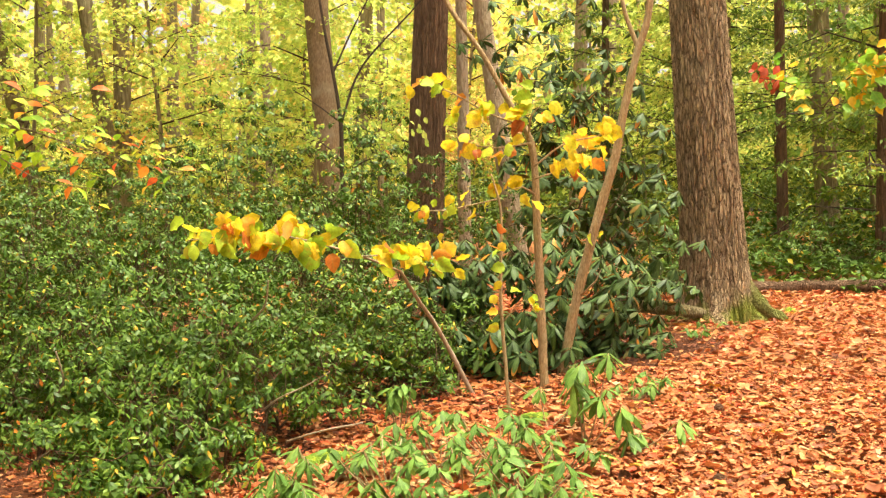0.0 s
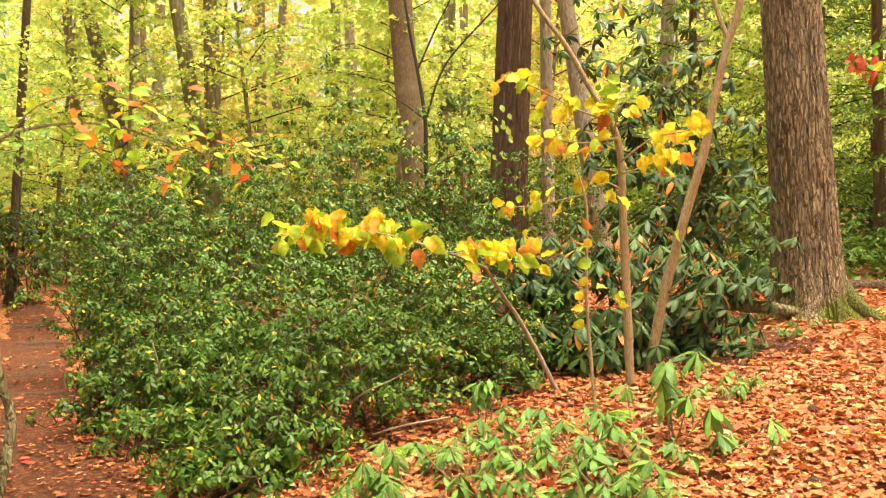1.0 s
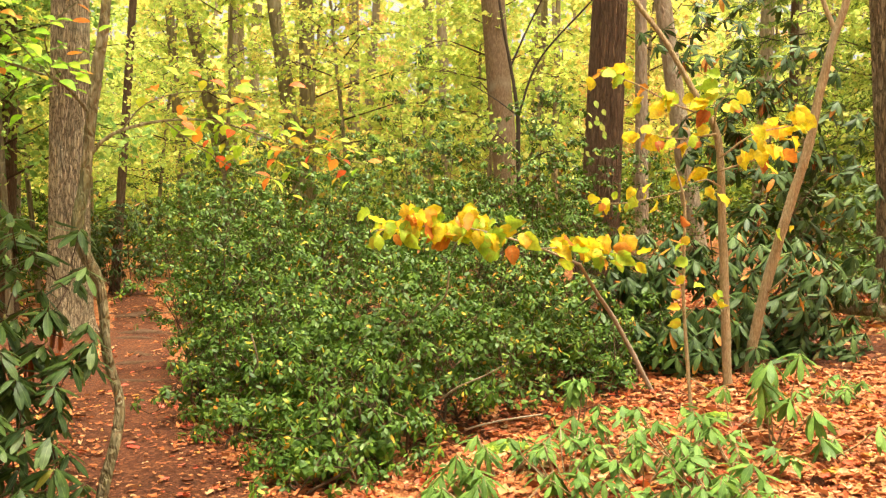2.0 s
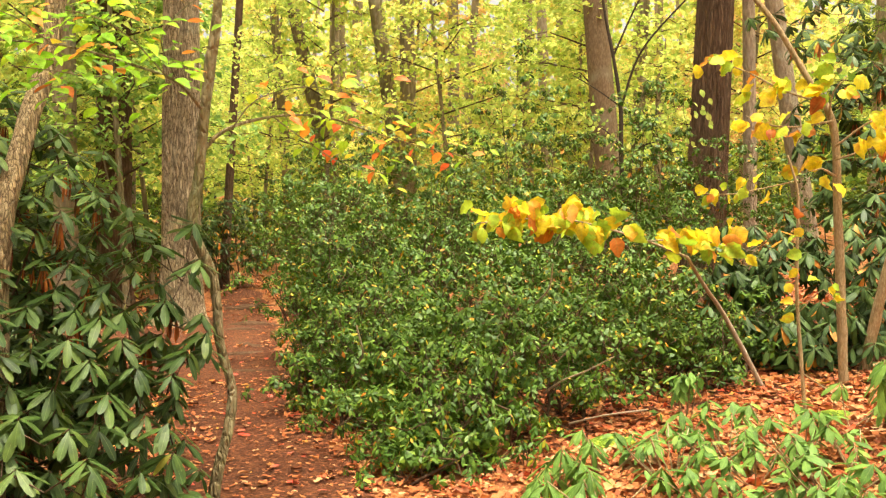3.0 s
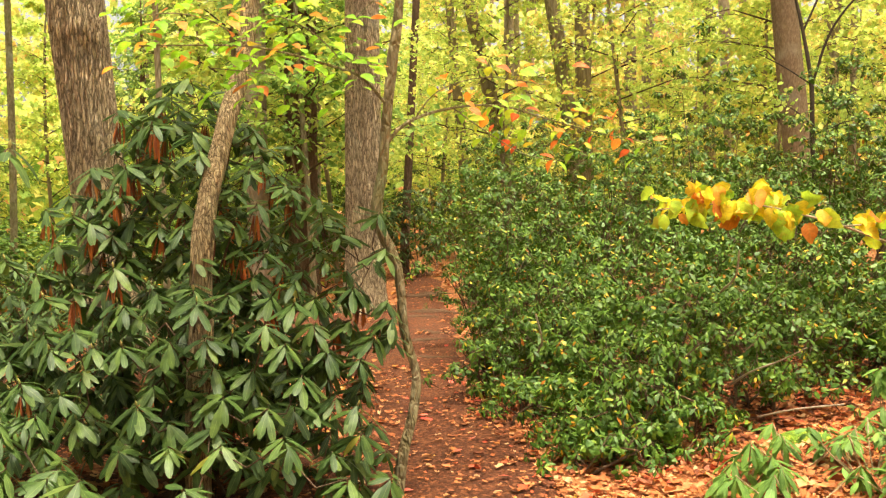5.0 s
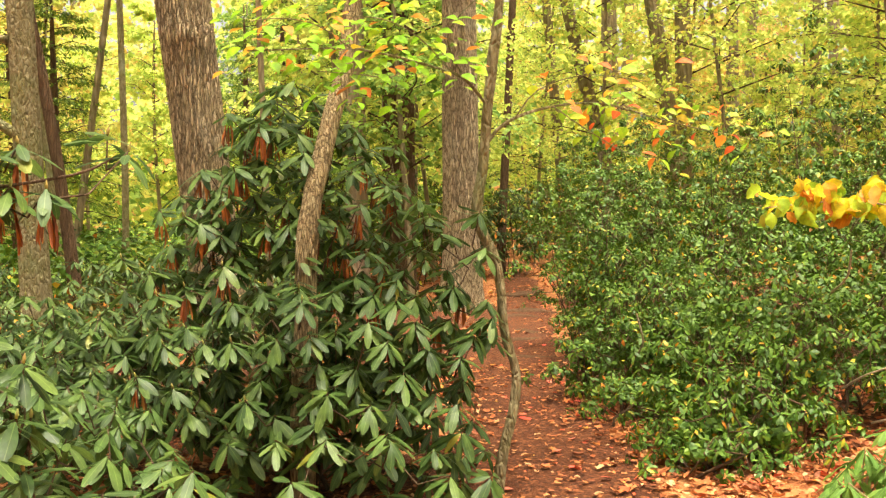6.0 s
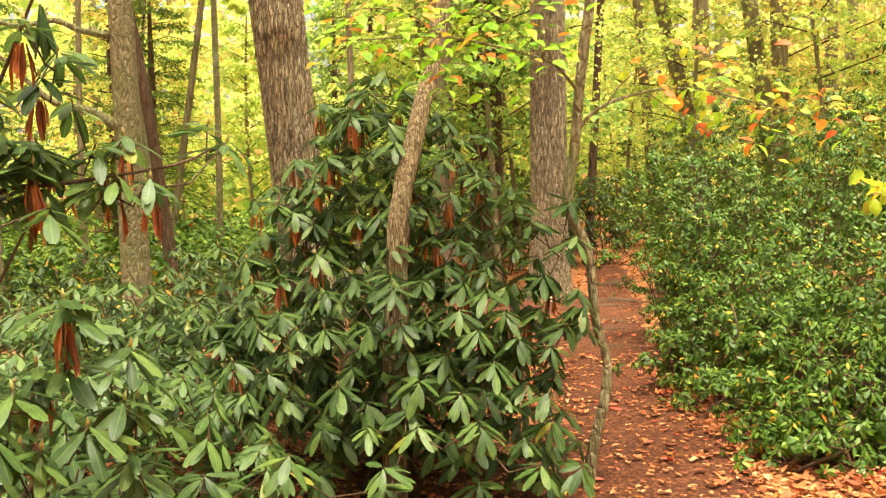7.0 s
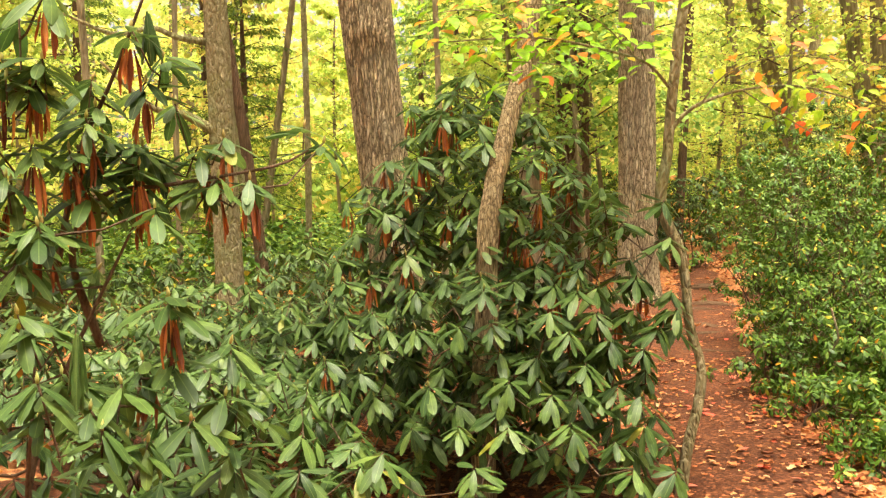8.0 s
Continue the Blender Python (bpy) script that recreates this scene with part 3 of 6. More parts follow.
def build_trail():
    tan = unit(np.gradient(TRAIL_P, axis=0))
    side = np.stack((-tan[:, 1], tan[:, 0]), 1)
    cols = np.linspace(-1, 1, 13)
    wob = 1 + 0.35 * (vnoise(np.arange(len(TRAIL_P)) * 0.35, 0.0, 11) - 0.5)[:, None] * np.abs(cols)
    p = TRAIL_P[:, None] + side[:, None] * (cols * wob * TRAIL_R[:, None])[..., None]
    z = ground_z(p[..., 0], p[..., 1]) + 0.012 * (1 - cols ** 6) - 0.004 + 0.016 * (vnoise(p[..., 0] * 6, p[..., 1] * 6, 2) - 0.4) * (1 - cols ** 4)
    nr, nc = p.shape[:2]
    idx = np.arange(nr * nc).reshape(nr, nc)
    quads = np.stack((idx[:-1, :-1], idx[1:, :-1], idx[1:, 1:], idx[:-1, 1:]), -1).reshape(-1, 4)
    me = mesh_of("trail", np.concatenate((p, z[..., None]), -1).reshape(-1, 3), quads[:, ::-1], SOIL)
    return tagged(new("trail", me), "narrow trodden footpath of reddish-brown soil with scattered leaves", "footpath", kind="structure")


build_trail()

# dark soil sheets standing in for shade by the evergreens: middle, half-widths, turn
SHADE_PATCHES = [(-3.25, 3.35, 1.25, 0.85, 20), (-4.4, 2.7, 1.3, 0.9, 10), (-1.6, 5.6, 0.95, 0.62, -25), (-1.2, 6.6, 1.3, 0.8, -10), (-2.7, 7.2, 1.0, 0.9, 0), (0.55, 7.75, 1.35, 0.72, 5), (-1.5, 8.2, 1.6, 1.0, 0), (-2.75, 2.2, 0.9, 0.7, 0), (-3.75, 4.75, 1.0, 0.8, 30), (-5.0, 4.3, 1.2, 1.0, 0), (-0.35, 7.2, 0.8, 0.6, 0), (-0.6, 9.3, 1.4, 0.9, 0), (-3.6, 6.0, 0.5, 0.6, 0), (-2.95, 4.45, 0.5, 0.55, 30), (-5.6, 3.2, 1.3, 1.1, 0), (-6.6, 4.6, 1.3, 1.0, 0), (-3.1, 1.3, 1.2, 1.0, 0), (1.3, 9.0, 1.1, 0.7, 0), (-4.3, 1.6, 1.2, 1.0, 0), (-3.45, 5.4, 0.75, 0.5, -50), (-4.2, 5.9, 0.9, 0.8, 0), (-2.2, 7.4, 1.9, 1.2, -20), (-2.6, 9.2, 1.6, 1.1, 0), (-5.6, 6.0, 1.3, 1.0, 0), (-4.75, 7.3, 0.55, 1.1, 25), (-5.3, 7.7, 0.8, 0.9, 0), (-7.0, 9.5, 1.7, 1.3, 35), (1.4, 8.3, 1.2, 0.75, 10), (-2.5, 0.6, 1.1, 0.9, 0), (-1.2, 9.4, 2.4, 1.3, 0), (-3.4, 10.4, 1.6, 1.2, 0), (-4.6, 12.2, 1.5, 1.2, 0), (-1.6, 11.8, 2.2, 1.4, 0), (0.0, 6.75, 0.75, 0.75, 0), (0.75, 7.25, 0.7, 0.5, 0)]


def shade_patch(x, y, sx, sy, turn, k):
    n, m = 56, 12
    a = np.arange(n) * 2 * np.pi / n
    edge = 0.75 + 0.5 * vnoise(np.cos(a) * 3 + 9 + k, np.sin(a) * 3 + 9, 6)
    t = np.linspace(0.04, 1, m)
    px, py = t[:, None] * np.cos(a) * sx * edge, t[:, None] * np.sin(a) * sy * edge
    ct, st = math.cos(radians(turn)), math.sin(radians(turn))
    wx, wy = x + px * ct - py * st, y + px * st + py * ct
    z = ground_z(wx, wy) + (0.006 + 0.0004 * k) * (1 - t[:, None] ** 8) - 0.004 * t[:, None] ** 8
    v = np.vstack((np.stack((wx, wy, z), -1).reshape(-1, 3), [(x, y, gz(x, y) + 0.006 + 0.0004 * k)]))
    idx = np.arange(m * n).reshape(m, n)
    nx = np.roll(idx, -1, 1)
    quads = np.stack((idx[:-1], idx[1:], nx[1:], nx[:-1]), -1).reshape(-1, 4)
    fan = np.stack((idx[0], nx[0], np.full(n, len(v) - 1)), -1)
    tagged(new("bare_soil", mesh_of("bare_soil", v, [quads, fan], SOIL)), "dark reddish-brown soil sheet standing in for shade by the evergreen shrubs", "soil", kind="structure")


for k, (x, y, sx, sy, turn) in enumerate(SHADE_PATCHES):
    shade_patch(x, y, sx, sy, turn, k)


def in_shade_patch(x, y, patches):
    inside = np.zeros(np.shape(x), bool)
    for bx, by, sx, sy, turn in patches:
        ct, st = math.cos(radians(turn)), math.sin(radians(turn))
        dx, dy = x - bx, y - by
        inside |= ((dx * ct + dy * st) / sx) ** 2 + ((dy * ct - dx * st) / sy) ** 2 < 0.95
    return inside


def surface_root(points, r):
    pts = [(x, y, gz(x, y) + h - 0.03) for x, y, h in points]
    me = tubes_mesh("tree_root", [(pts, (r, r * 1.3, r * 1.2, r * 0.7))], ROOT, sides=8, step=0.04, rough=0.3, origin=pts[0])
    ob = new("tree_root", me)
    ob.location = pts[0]
    tagged(ob, "worn tree root crossing the footpath like a step", "root", "roots across the path")


surface_root([(-3.75, 7.35, 0.0), (-4.0, 7.3, 0.02), (-4.25, 7.35, 0.015), (-4.5, 7.45, -0.02)], 0.035)
surface_root([(-3.3, 6.35, 0.0), (-3.55, 6.45, 0.015), (-3.85, 6.4, 0.01), (-4.05, 6.5, -0.02)], 0.03)
surface_root([(-4.5, 8.9, -0.01), (-4.75, 8.9, 0.02), (-5.0, 9.0, 0.02), (-5.3, 9.2, -0.02)], 0.04)
surface_root([(-5.2, 10.3, -0.01), (-5.5, 10.4, 0.03), (-5.8, 10.4, 0.03), (-6.2, 10.6, -0.02)], 0.05)
surface_root([(-6.2, 12.0, -0.01), (-6.5, 12.2, 0.04), (-6.8, 12.2, 0.03), (-7.2, 12.4, -0.02)], 0.05)
for k, q in enumerate(((-4.65, 8.3), (-5.55, 9.9), (-6.9, 12.6))):
    w, sk = 0.34 + 0.05 * (k % 3), 0.12 * ((k * 5) % 3 - 1)
    surface_root([(q[0] + w * 0.85, q[1] + w * 0.5 - sk, -0.01), (q[0] + w * 0.3, q[1] + w * 0.16, 0.03), (q[0] - w * 0.3, q[1] - w * 0.1 + sk * 0.6, 0.025), (q[0] - w * 0.9, q[1] - w * 0.45 + sk, -0.02)], 0.03 + 0.006 * (k % 3))
surface_root([(-2.75, 5.3, -0.01), (-2.95, 5.45, 0.01), (-3.1, 5.6, 0.0), (-3.3, 5.65, -0.03)], 0.022)


def moss_mound(x, y, sx, sy, h, turn):
    n, k = 28, 9
    a = np.arange(n) * 2 * np.pi / n
    t = np.linspace(0, 1, k)
    px, py = t[:, None] * np.cos(a) * sx, t[:, None] * np.sin(a) * sy
    ct, st = math.cos(radians(turn)), math.sin(radians(turn))
    wx, wy = x + px * ct - py * st, y + px * st + py * ct
    z = ground_z(wx, wy) + h * (1 - t[:, None] ** 2) * (0.7 + 0.6 * vnoise(wx * 9, wy * 9, 4)) - 0.02 * t[:, None] ** 4
    v = np.stack((wx - x, wy - y, z - gz(x, y)), -1)[1:].reshape(-1, 3)
    v = np.vstack((v, [(0, 0, h)]))
    idx = np.arange((k - 1) * n).reshape(k - 1, n)
    nx = np.roll(idx, -1, 1)
    quads = np.stack((idx[:-1], idx[1:], nx[1:], nx[:-1]), -1).reshape(-1, 4)
    fan = np.stack((idx[0], nx[0], np.full(n, len(v) - 1)), -1)
    ob = new("moss_mound", mesh_of("moss_mound", v, [quads, fan], MOSS))
    ob.location = (x, y, gz(x, y))
    tagged(ob, "low cushion of bright green moss among fallen leaves", "moss", "moss cushions")


moss_mound(-0.62, 5.15, 0.24, 0.11, 0.075, 20)
moss_mound(0.55, 5.75, 0.22, 0.10, 0.085, 35)
moss_mound(3.75, 10.1, 0.10, 0.08, 0.06, 0)
moss_mound(-0.78, 4.25, 0.13, 0.08, 0.05, 60)


def fallen_log(points, r, label, material):
    pts = [(x, y, gz(x, y) + h) for x, y, h in points]
    ob = new("fallen_log", tubes_mesh("fallen_log", [(pts, (r, r, r * 0.85, r * 0.6))], material, sides=14, step=0.08, rough=0.18, origin=pts[0]))
    ob.location = pts[0]
    tagged(ob, label, "log", "fallen logs")


fallen_log([(3.9, 11.9, 0.06), (5.2, 11.7, 0.08), (6.4, 11.9, 0.08), (7.8, 12.4, 0.05)], 0.085, "rotting brown log lying along the leafy slope", OAK_DARK)
fallen_log([(1.6, 9.7, 0.22), (2.1, 9.6, 0.2), (2.55, 9.55, 0.14), (2.75, 9.6, 0.1)], 0.07, "mossy fallen log beside the oak trunk", BARK_MOSSY)
fallen_log([(5.9, 14.6, 0.1), (7.0, 14.9, 0.2), (8.4, 15.4, 0.25), (9.4, 15.6, 0.2)], 0.10, "mossy log among far undergrowth", BARK_MOSSY)


# ---- trees ----
def bark_relief(theta, z, plates, long, seed):
    """Ridged bark: upright plates with cracks between, broken across at uneven heights; -1 in a crack, 0 on a plate."""
    warp = (vnoise(theta * plates * 0.22, z * 1.8, seed) - 0.5) * 1.5 + (vnoise(theta * plates * 0.6, z * 5.0, seed + 1) - 0.5) * 0.45
    u = theta * plates / (2 * np.pi) + warp
    col = np.floor(u)
    f = u - col
    edge = np.minimum(f, 1 - f)
    near = np.round(u)
    wide = 0.16 + 0.14 * vnoise(near * 1.7, z * 2.5, seed + 5)
    crack = ramp01(1.5 - 1.5 * edge / wide) * (0.35 + 0.65 * ramp01(vnoise(near * 3.1, z * 1.8, seed + 4) * 2.4 - 0.5))
    fine = ramp01(1 - np.abs(f - 0.5) / 0.08) * 0.5 * ramp01(vnoise(col * 2.3, z * 2.2, seed + 7) * 3 - 1.4)
    w = z / long + hash01(col % plates, 0.0, seed) * 7 + (vnoise(theta * 9, z * 5, seed + 2) - 0.5) * 0.6
    row = np.floor(w)
    g = w - row
    cross = ramp01(1 - np.minimum(g, 1 - g) / 0.05) * 0.55 * (hash01(col % plates, np.round(w), seed + 8) > 0.35)
    proud = (hash01(col % plates, row, seed + 6) - 0.5) * 0.12
    return -np.maximum(np.maximum(crack, cross), fine) + proud + 0.10 * (vnoise(theta * plates * 2.5, z * 30, seed + 3) - 0.5)


def trunk_mesh(lean, r_low, r_high, height, seed, material, fine=False, flare=0.5, plates=22, relief=0.016, long=0.16, roots=5, burl=None, z_fine=4.9, bow=0.0, around=20):
    """A trunk from below the ground to its top, with root flare; its foot is the origin. lean: drift east and north a metre of height."""
    sides = fine if fine else around
    zs = np.concatenate((np.arange(-0.25, z_fine, 5.2 / fine), np.arange(z_fine, height, 0.4), [height])) if fine else np.concatenate((np.arange(-0.25, 1.0, 0.12), np.arange(1.0, height, 0.35), [height]))
    turn = np.arange(sides) / sides
    turn = 2 * np.pi * (turn + (0.11 * np.sin(2 * np.pi * turn) if fine else 0))
    th = turn + radians(115)
    base = np.where(zs < 5, r_low + (r_high - r_low) * np.clip(zs - 1, -1, 4) / 4, r_high * np.clip(1 - (zs - 5) / (height - 5 + 1e-6) * 0.8, 0.1, 1))
    lobes = 1 + 0.55 * np.cos(th[None] * roots + seed) * np.exp(-np.clip(zs, 0, 9)[:, None] * 4.5)
    rad = base[:, None] * (1 + flare * np.exp(-np.clip(zs, -0.1, 9)[:, None] * 3.2) * lobes)
    rad = rad * (1 + 0.05 * (vnoise(th[None] * 1.3 + seed, zs[:, None] * 0.8, seed) - 0.5) + 0.04 * np.sin(th[None] * 2 + zs[:, None] * 0.5 + seed))
    if burl:
        bz, bt, size = burl
        dth = np.angle(np.exp(1j * (th - bt)))
        rad = rad + size * np.exp(-((zs[:, None] - bz) / 0.15) ** 2 - (dth[None] / 0.8) ** 2) * (0.8 + 0.5 * vnoise(th[None] * 12, zs[:, None] * 25, seed))
    if fine:
        rad = rad + relief * bark_relief(turn[None], zs[:, None], plates, long, seed)
    cx = lean[0] * zs + bow * np.sin(zs * 0.55 + seed) * 0.12
    cy = lean[1] * zs + bow * np.cos(zs * 0.48 + seed) * 0.12 - bow * math.cos(seed) * 0.12
    x, y = cx[:, None] + rad * np.cos(th), cy[:, None] + rad * np.sin(th)
    n = len(zs)
    v = np.vstack((np.stack((x, y, np.repeat(zs[:, None], sides, 1)), -1).reshape(-1, 3), [(cx[-1], cy[-1], height + 0.02)]))
    idx = np.arange(n * sides).reshape(n, sides)
    nx = np.roll(idx, -1, 1)
    quads = np.stack((idx[:-1], nx[:-1], nx[1:], idx[1:]), -1).reshape(-1, 4)
    fan = np.stack((idx[-1], nx[-1], np.full(sides, n * sides)), -1)
    return mesh_of("trunk", v, [quads, fan], material)


def crown_sprays(lean, z0, z1, reach, branches, per, leaf, seed, flat=0.18, droop=0.0, face=0.75):
    """Limbs up a stem and flat sprays of leaves along them: tube runs, leaf places, turns and sizes."""
    r = np.random.default_rng(seed)
    runs, pos, rot, size = [], [], [], []
    for k in range(branches):
        z = z0 + (z1 - z0) * (k + r.random()) / branches
        top = 1 - 0.65 * ((z - z0) / max(z1 - z0, 0.1)) ** 1.5
        ang = k * 2.4 + r.random()
        ln = reach * top * r.uniform(0.65, 1.15)
        d = np.array([math.cos(ang), math.sin(ang), 0.0])
        s = np.array([lean[0] * z, lean[1] * z, z])
        e = s + d * ln + np.array([0, 0, ln * (r.uniform(0.1, 0.45) - droop)])
        m = (s + e) / 2 + np.array([0, 0, 0.10 * ln]) + r.normal(0, 0.06 * ln, 3)
        rb = 0.008 + 0.006 * ln
        runs.append((np.array([s, m, e]), (rb, rb * 0.6, 0.004)))
        for j in range(4):
            t = r.uniform(0.3, 0.9)
            b = (1 - t) ** 2 * s + 2 * t * (1 - t) * m + t * t * e
            a2 = ang + r.choice((-1, 1)) * r.uniform(0.4, 1.1)
            l2 = ln * 0.45 * (1.15 - t)
            e2 = b + np.array([math.cos(a2) * l2, math.sin(a2) * l2, l2 * r.uniform(-0.15, 0.3) - droop * l2])
            runs.append((np.array([b, (b + e2) / 2 + r.normal(0, 0.02, 3), e2]), (rb * 0.5, rb * 0.35, 0.003)))
        n = per
        t = r.uniform(0.15, 1.05, n)[:, None]
        b = (1 - t) ** 2 * s + 2 * t * (1 - t) * m + t * t * e
        w = ln * 0.34 * (1.2 - np.abs(t - 0.6))
        side = np.array([-d[1], d[0], 0])
        # clumps with gaps along each spray
        off = r.normal(0, 1, n) * 0.6 + np.sin(t[:, 0] * 9 + k) * 0.5
        p = b + side * (off[:, None] * w) + np.column_stack((np.zeros(n), np.zeros(n), r.normal(-0.03, flat * ln * 0.35, n)))
        way = unit(d * r.normal(0.5, 0.6, n)[:, None] + side * r.normal(0, 1, n)[:, None] + np.array([0, 0, -0.45]))
        pos.append(p), rot.append(frames_from(way, np.array([0, 0, 1.0]) + r.normal(0, face, (n, 3)))), size.append(leaf * r.uniform(0.6, 1.2, n))
    return runs, np.vstack(pos), np.vstack(rot), np.concatenate(size)


def forest_tree(x, y, lean, r_low, r_high, height, seed, material=BARK, label="", leaf_kind="lime", crown_from=0.5, limbs=11, per=70, leaf=0.15, **trunk):
    tree = thing("tree", (x, y, gz(x, y)), label, "tree", "forest trees")
    part("trunk", trunk_mesh(lean, r_low, r_high, height, seed, material, **trunk), tree)
    runs, p, rt, sz = crown_sprays(lean, height * crown_from, height * 0.98, height * 0.22, limbs, per, leaf, seed)
    for k in range(limbs):
        part("limb", tubes_mesh("limb", runs[5 * k:5 * k + 5], BARK, sides=4, step=0.5), tree)
    part("crown", leaf_mesh("crown", FAR_LEAF, p, rt, sz, CANOPY[leaf_kind]), tree, kind="stuff")
    return tree


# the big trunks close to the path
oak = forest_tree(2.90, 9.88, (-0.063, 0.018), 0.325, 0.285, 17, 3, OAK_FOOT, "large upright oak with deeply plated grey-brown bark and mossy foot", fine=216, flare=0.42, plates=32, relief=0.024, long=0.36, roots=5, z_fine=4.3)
part("buttress_root", tubes_mesh("buttress_root", [(np.array([(3.00, 9.72, 1.25), (3.14, 9.66, 0.92), (3.28, 9.60, 0.70), (3.46, 9.54, 0.57), (3.66, 9.48, 0.46)]), (0.03, 0.06, 0.075, 0.06, 0.02))], MOSSY_ROOT, sides=20, step=0.03, rough=0.35, origin=tuple(oak.location)), oak, "mossy spreading root")
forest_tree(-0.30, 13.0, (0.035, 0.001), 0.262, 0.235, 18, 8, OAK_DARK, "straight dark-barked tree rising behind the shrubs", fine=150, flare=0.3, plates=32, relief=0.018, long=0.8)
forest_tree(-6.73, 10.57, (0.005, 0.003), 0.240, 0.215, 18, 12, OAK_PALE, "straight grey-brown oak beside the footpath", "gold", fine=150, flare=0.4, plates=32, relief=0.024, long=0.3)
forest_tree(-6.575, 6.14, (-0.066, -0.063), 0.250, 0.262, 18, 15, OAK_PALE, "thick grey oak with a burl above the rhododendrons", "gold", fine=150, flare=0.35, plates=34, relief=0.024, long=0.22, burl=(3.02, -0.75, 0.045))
forest_tree(-8.89, 12.13, (0.012, 0.009), 0.262, 0.235, 17, 17, OAK_DARK, "reddish-brown trunk in the shade behind the oak", "green", fine=150, flare=0.3, plates=22, relief=0.016, long=0.4, z_fine=5.0)
TREE_ROWS = "smooth pale slender trunk among the shrubs", "grey-brown forest tree trunk amid yellow foliage", "slim leaning tree in the yellow woods"
forest_tree(0.35, 14.0, (-0.020, 0.0), 0.095, 0.085, 11, 21, BARK_PALE, TREE_ROWS[0], flare=0.2, limbs=8, per=90)
forest_tree(1.33, 15.95, (-0.151, 0.007), 0.16, 0.145, 14, 22, BARK_PALE, "pale trunk leaning over the rhododendron", flare=0.2)
forest_tree(-6.33, 18.98, (-0.137, -0.050), 0.185, 0.155, 16, 23, BARK, TREE_ROWS[2], "gold", flare=0.35)
forest_tree(-6.74, 19.89, (-0.013, -0.004), 0.195, 0.165, 17, 24, BARK, TREE_ROWS[1], "gold", flare=0.35)
forest_tree(-7.17, 24.99, (-0.004, -0.001), 0.18, 0.155, 18, 25, BARK, TREE_ROWS[1], "lime", flare=0.35)
forest_tree(-6.80, 24.06, (0.064, 0.017), 0.14, 0.12, 16, 26, BARK, TREE_ROWS[2], "lime", flare=0.3)
forest_tree(-5.30, 26.2, (-0.010, -0.002), 0.175, 0.155, 18, 27, BARK, TREE_ROWS[1], "gold", flare=0.35)
forest_tree(-4.20, 23.63, (-0.045, -0.008), 0.16, 0.14, 16, 28, BARK_PALE, TREE_ROWS[2], "orange", flare=0.3)
forest_tree(-1.75, 16.91, (-0.114, -0.014), 0.25, 0.21, 18, 29, OAK, "broad grey trunk leaning behind the laurel thicket", "lime", flare=0.4, bow=0.5)
forest_tree(-2.00, 21.91, (0.035, 0.003), 0.15, 0.13, 16, 30, BARK, TREE_ROWS[1], "lime", flare=0.3)
forest_tree(-1.67, 24.94, (0.009, 0.001), 0.09, 0.075, 14, 31, BARK, TREE_ROWS[0], "gold", flare=0.25)
forest_tree(-8.07, 19.41, (-0.170, -0.077), 0.19, 0.15, 16, 32, BARK, TREE_ROWS[2], "gold", flare=0.35, bow=0.6)
forest_tree(-9.95, 20.7, (-0.070, -0.034), 0.145, 0.118, 16, 33, BARK, TREE_ROWS[2], "gold", flare=0.3)
forest_tree(-9.00, 15.62, (0.053, 0.029), 0.085, 0.07, 13, 34, OAK_DARK, TREE_ROWS[2], "green", flare=0.3)
forest_tree(-8.78, 10.95, (0.0, 0.0), 0.165, 0.15, 15, 35, BARK_PALE, "upright pale tree behind the rhododendron", "green", flare=0.3)
tree_y = forest_tree(-7.62, 4.93, (-0.020, -0.030), 0.125, 0.092, 12, 36, BARK_MOSSY, "mossy speckled tree with a crooked side limb", "green", flare=0.45, bow=0.3)
forest_tree(-11.49, 8.12, (-0.074, -0.107), 0.085, 0.07, 12, 37, OAK_DARK, TREE_ROWS[2], "gold", flare=0.3, bow=0.8)
forest_tree(-12.72, 9.82, (0.019, 0.024), 0.055, 0.05, 11, 38, BARK_MOSSY, TREE_ROWS[0], "gold", flare=0.2, bow=0.5)
forest_tree(-14.04, 9.72, (0.094, 0.124), 0.07, 0.056, 10, 39, BARK, TREE_ROWS[2], "lime", flare=0.2)
forest_tree(-13.03, 7.59, (0.008, 0.013), 0.05, 0.04, 11, 40, BARK, TREE_ROWS[0], "lime", flare=0.2, bow=0.4)
forest_tree(5.48, 15.03, (-0.023, 0.008), 0.088, 0.077, 12, 41, OAK_DARK, "dark slim trunk under hemlock boughs", "green", flare=0.2)
forest_tree(7.26, 17.56, (-0.050, 0.020), 0.22, 0.195, 17, 42, BARK, TREE_ROWS[1], "green", flare=0.3)
forest_tree(3.35, 23.77, (0.028, -0.004), 0.18, 0.16, 17, 43, BARK, TREE_ROWS[1], "lime", flare=0.3)
forest_tree(4.12, 21.61, (-0.043, 0.008), 0.19, 0.17, 17, 44, BARK_PALE, TREE_ROWS[1], "lime", flare=0.3)
forest_tree(-11.52, 16.36, (0.012, 0.008), 0.08, 0.07, 12, 45, BARK_PALE, TREE_ROWS[0], "gold", flare=0.2)
forest_tree(-8.03, 8.28, (-0.011, -0.011), 0.04, 0.034, 7, 46, BARK, TREE_ROWS[0], "lime", flare=0.2, limbs=6, per=60)
forest_tree(-13.3, 9.2, (-0.054, -0.073), 0.085, 0.07, 12, 47, BARK_MOSSY, TREE_ROWS[0], "lime", flare=0.3)
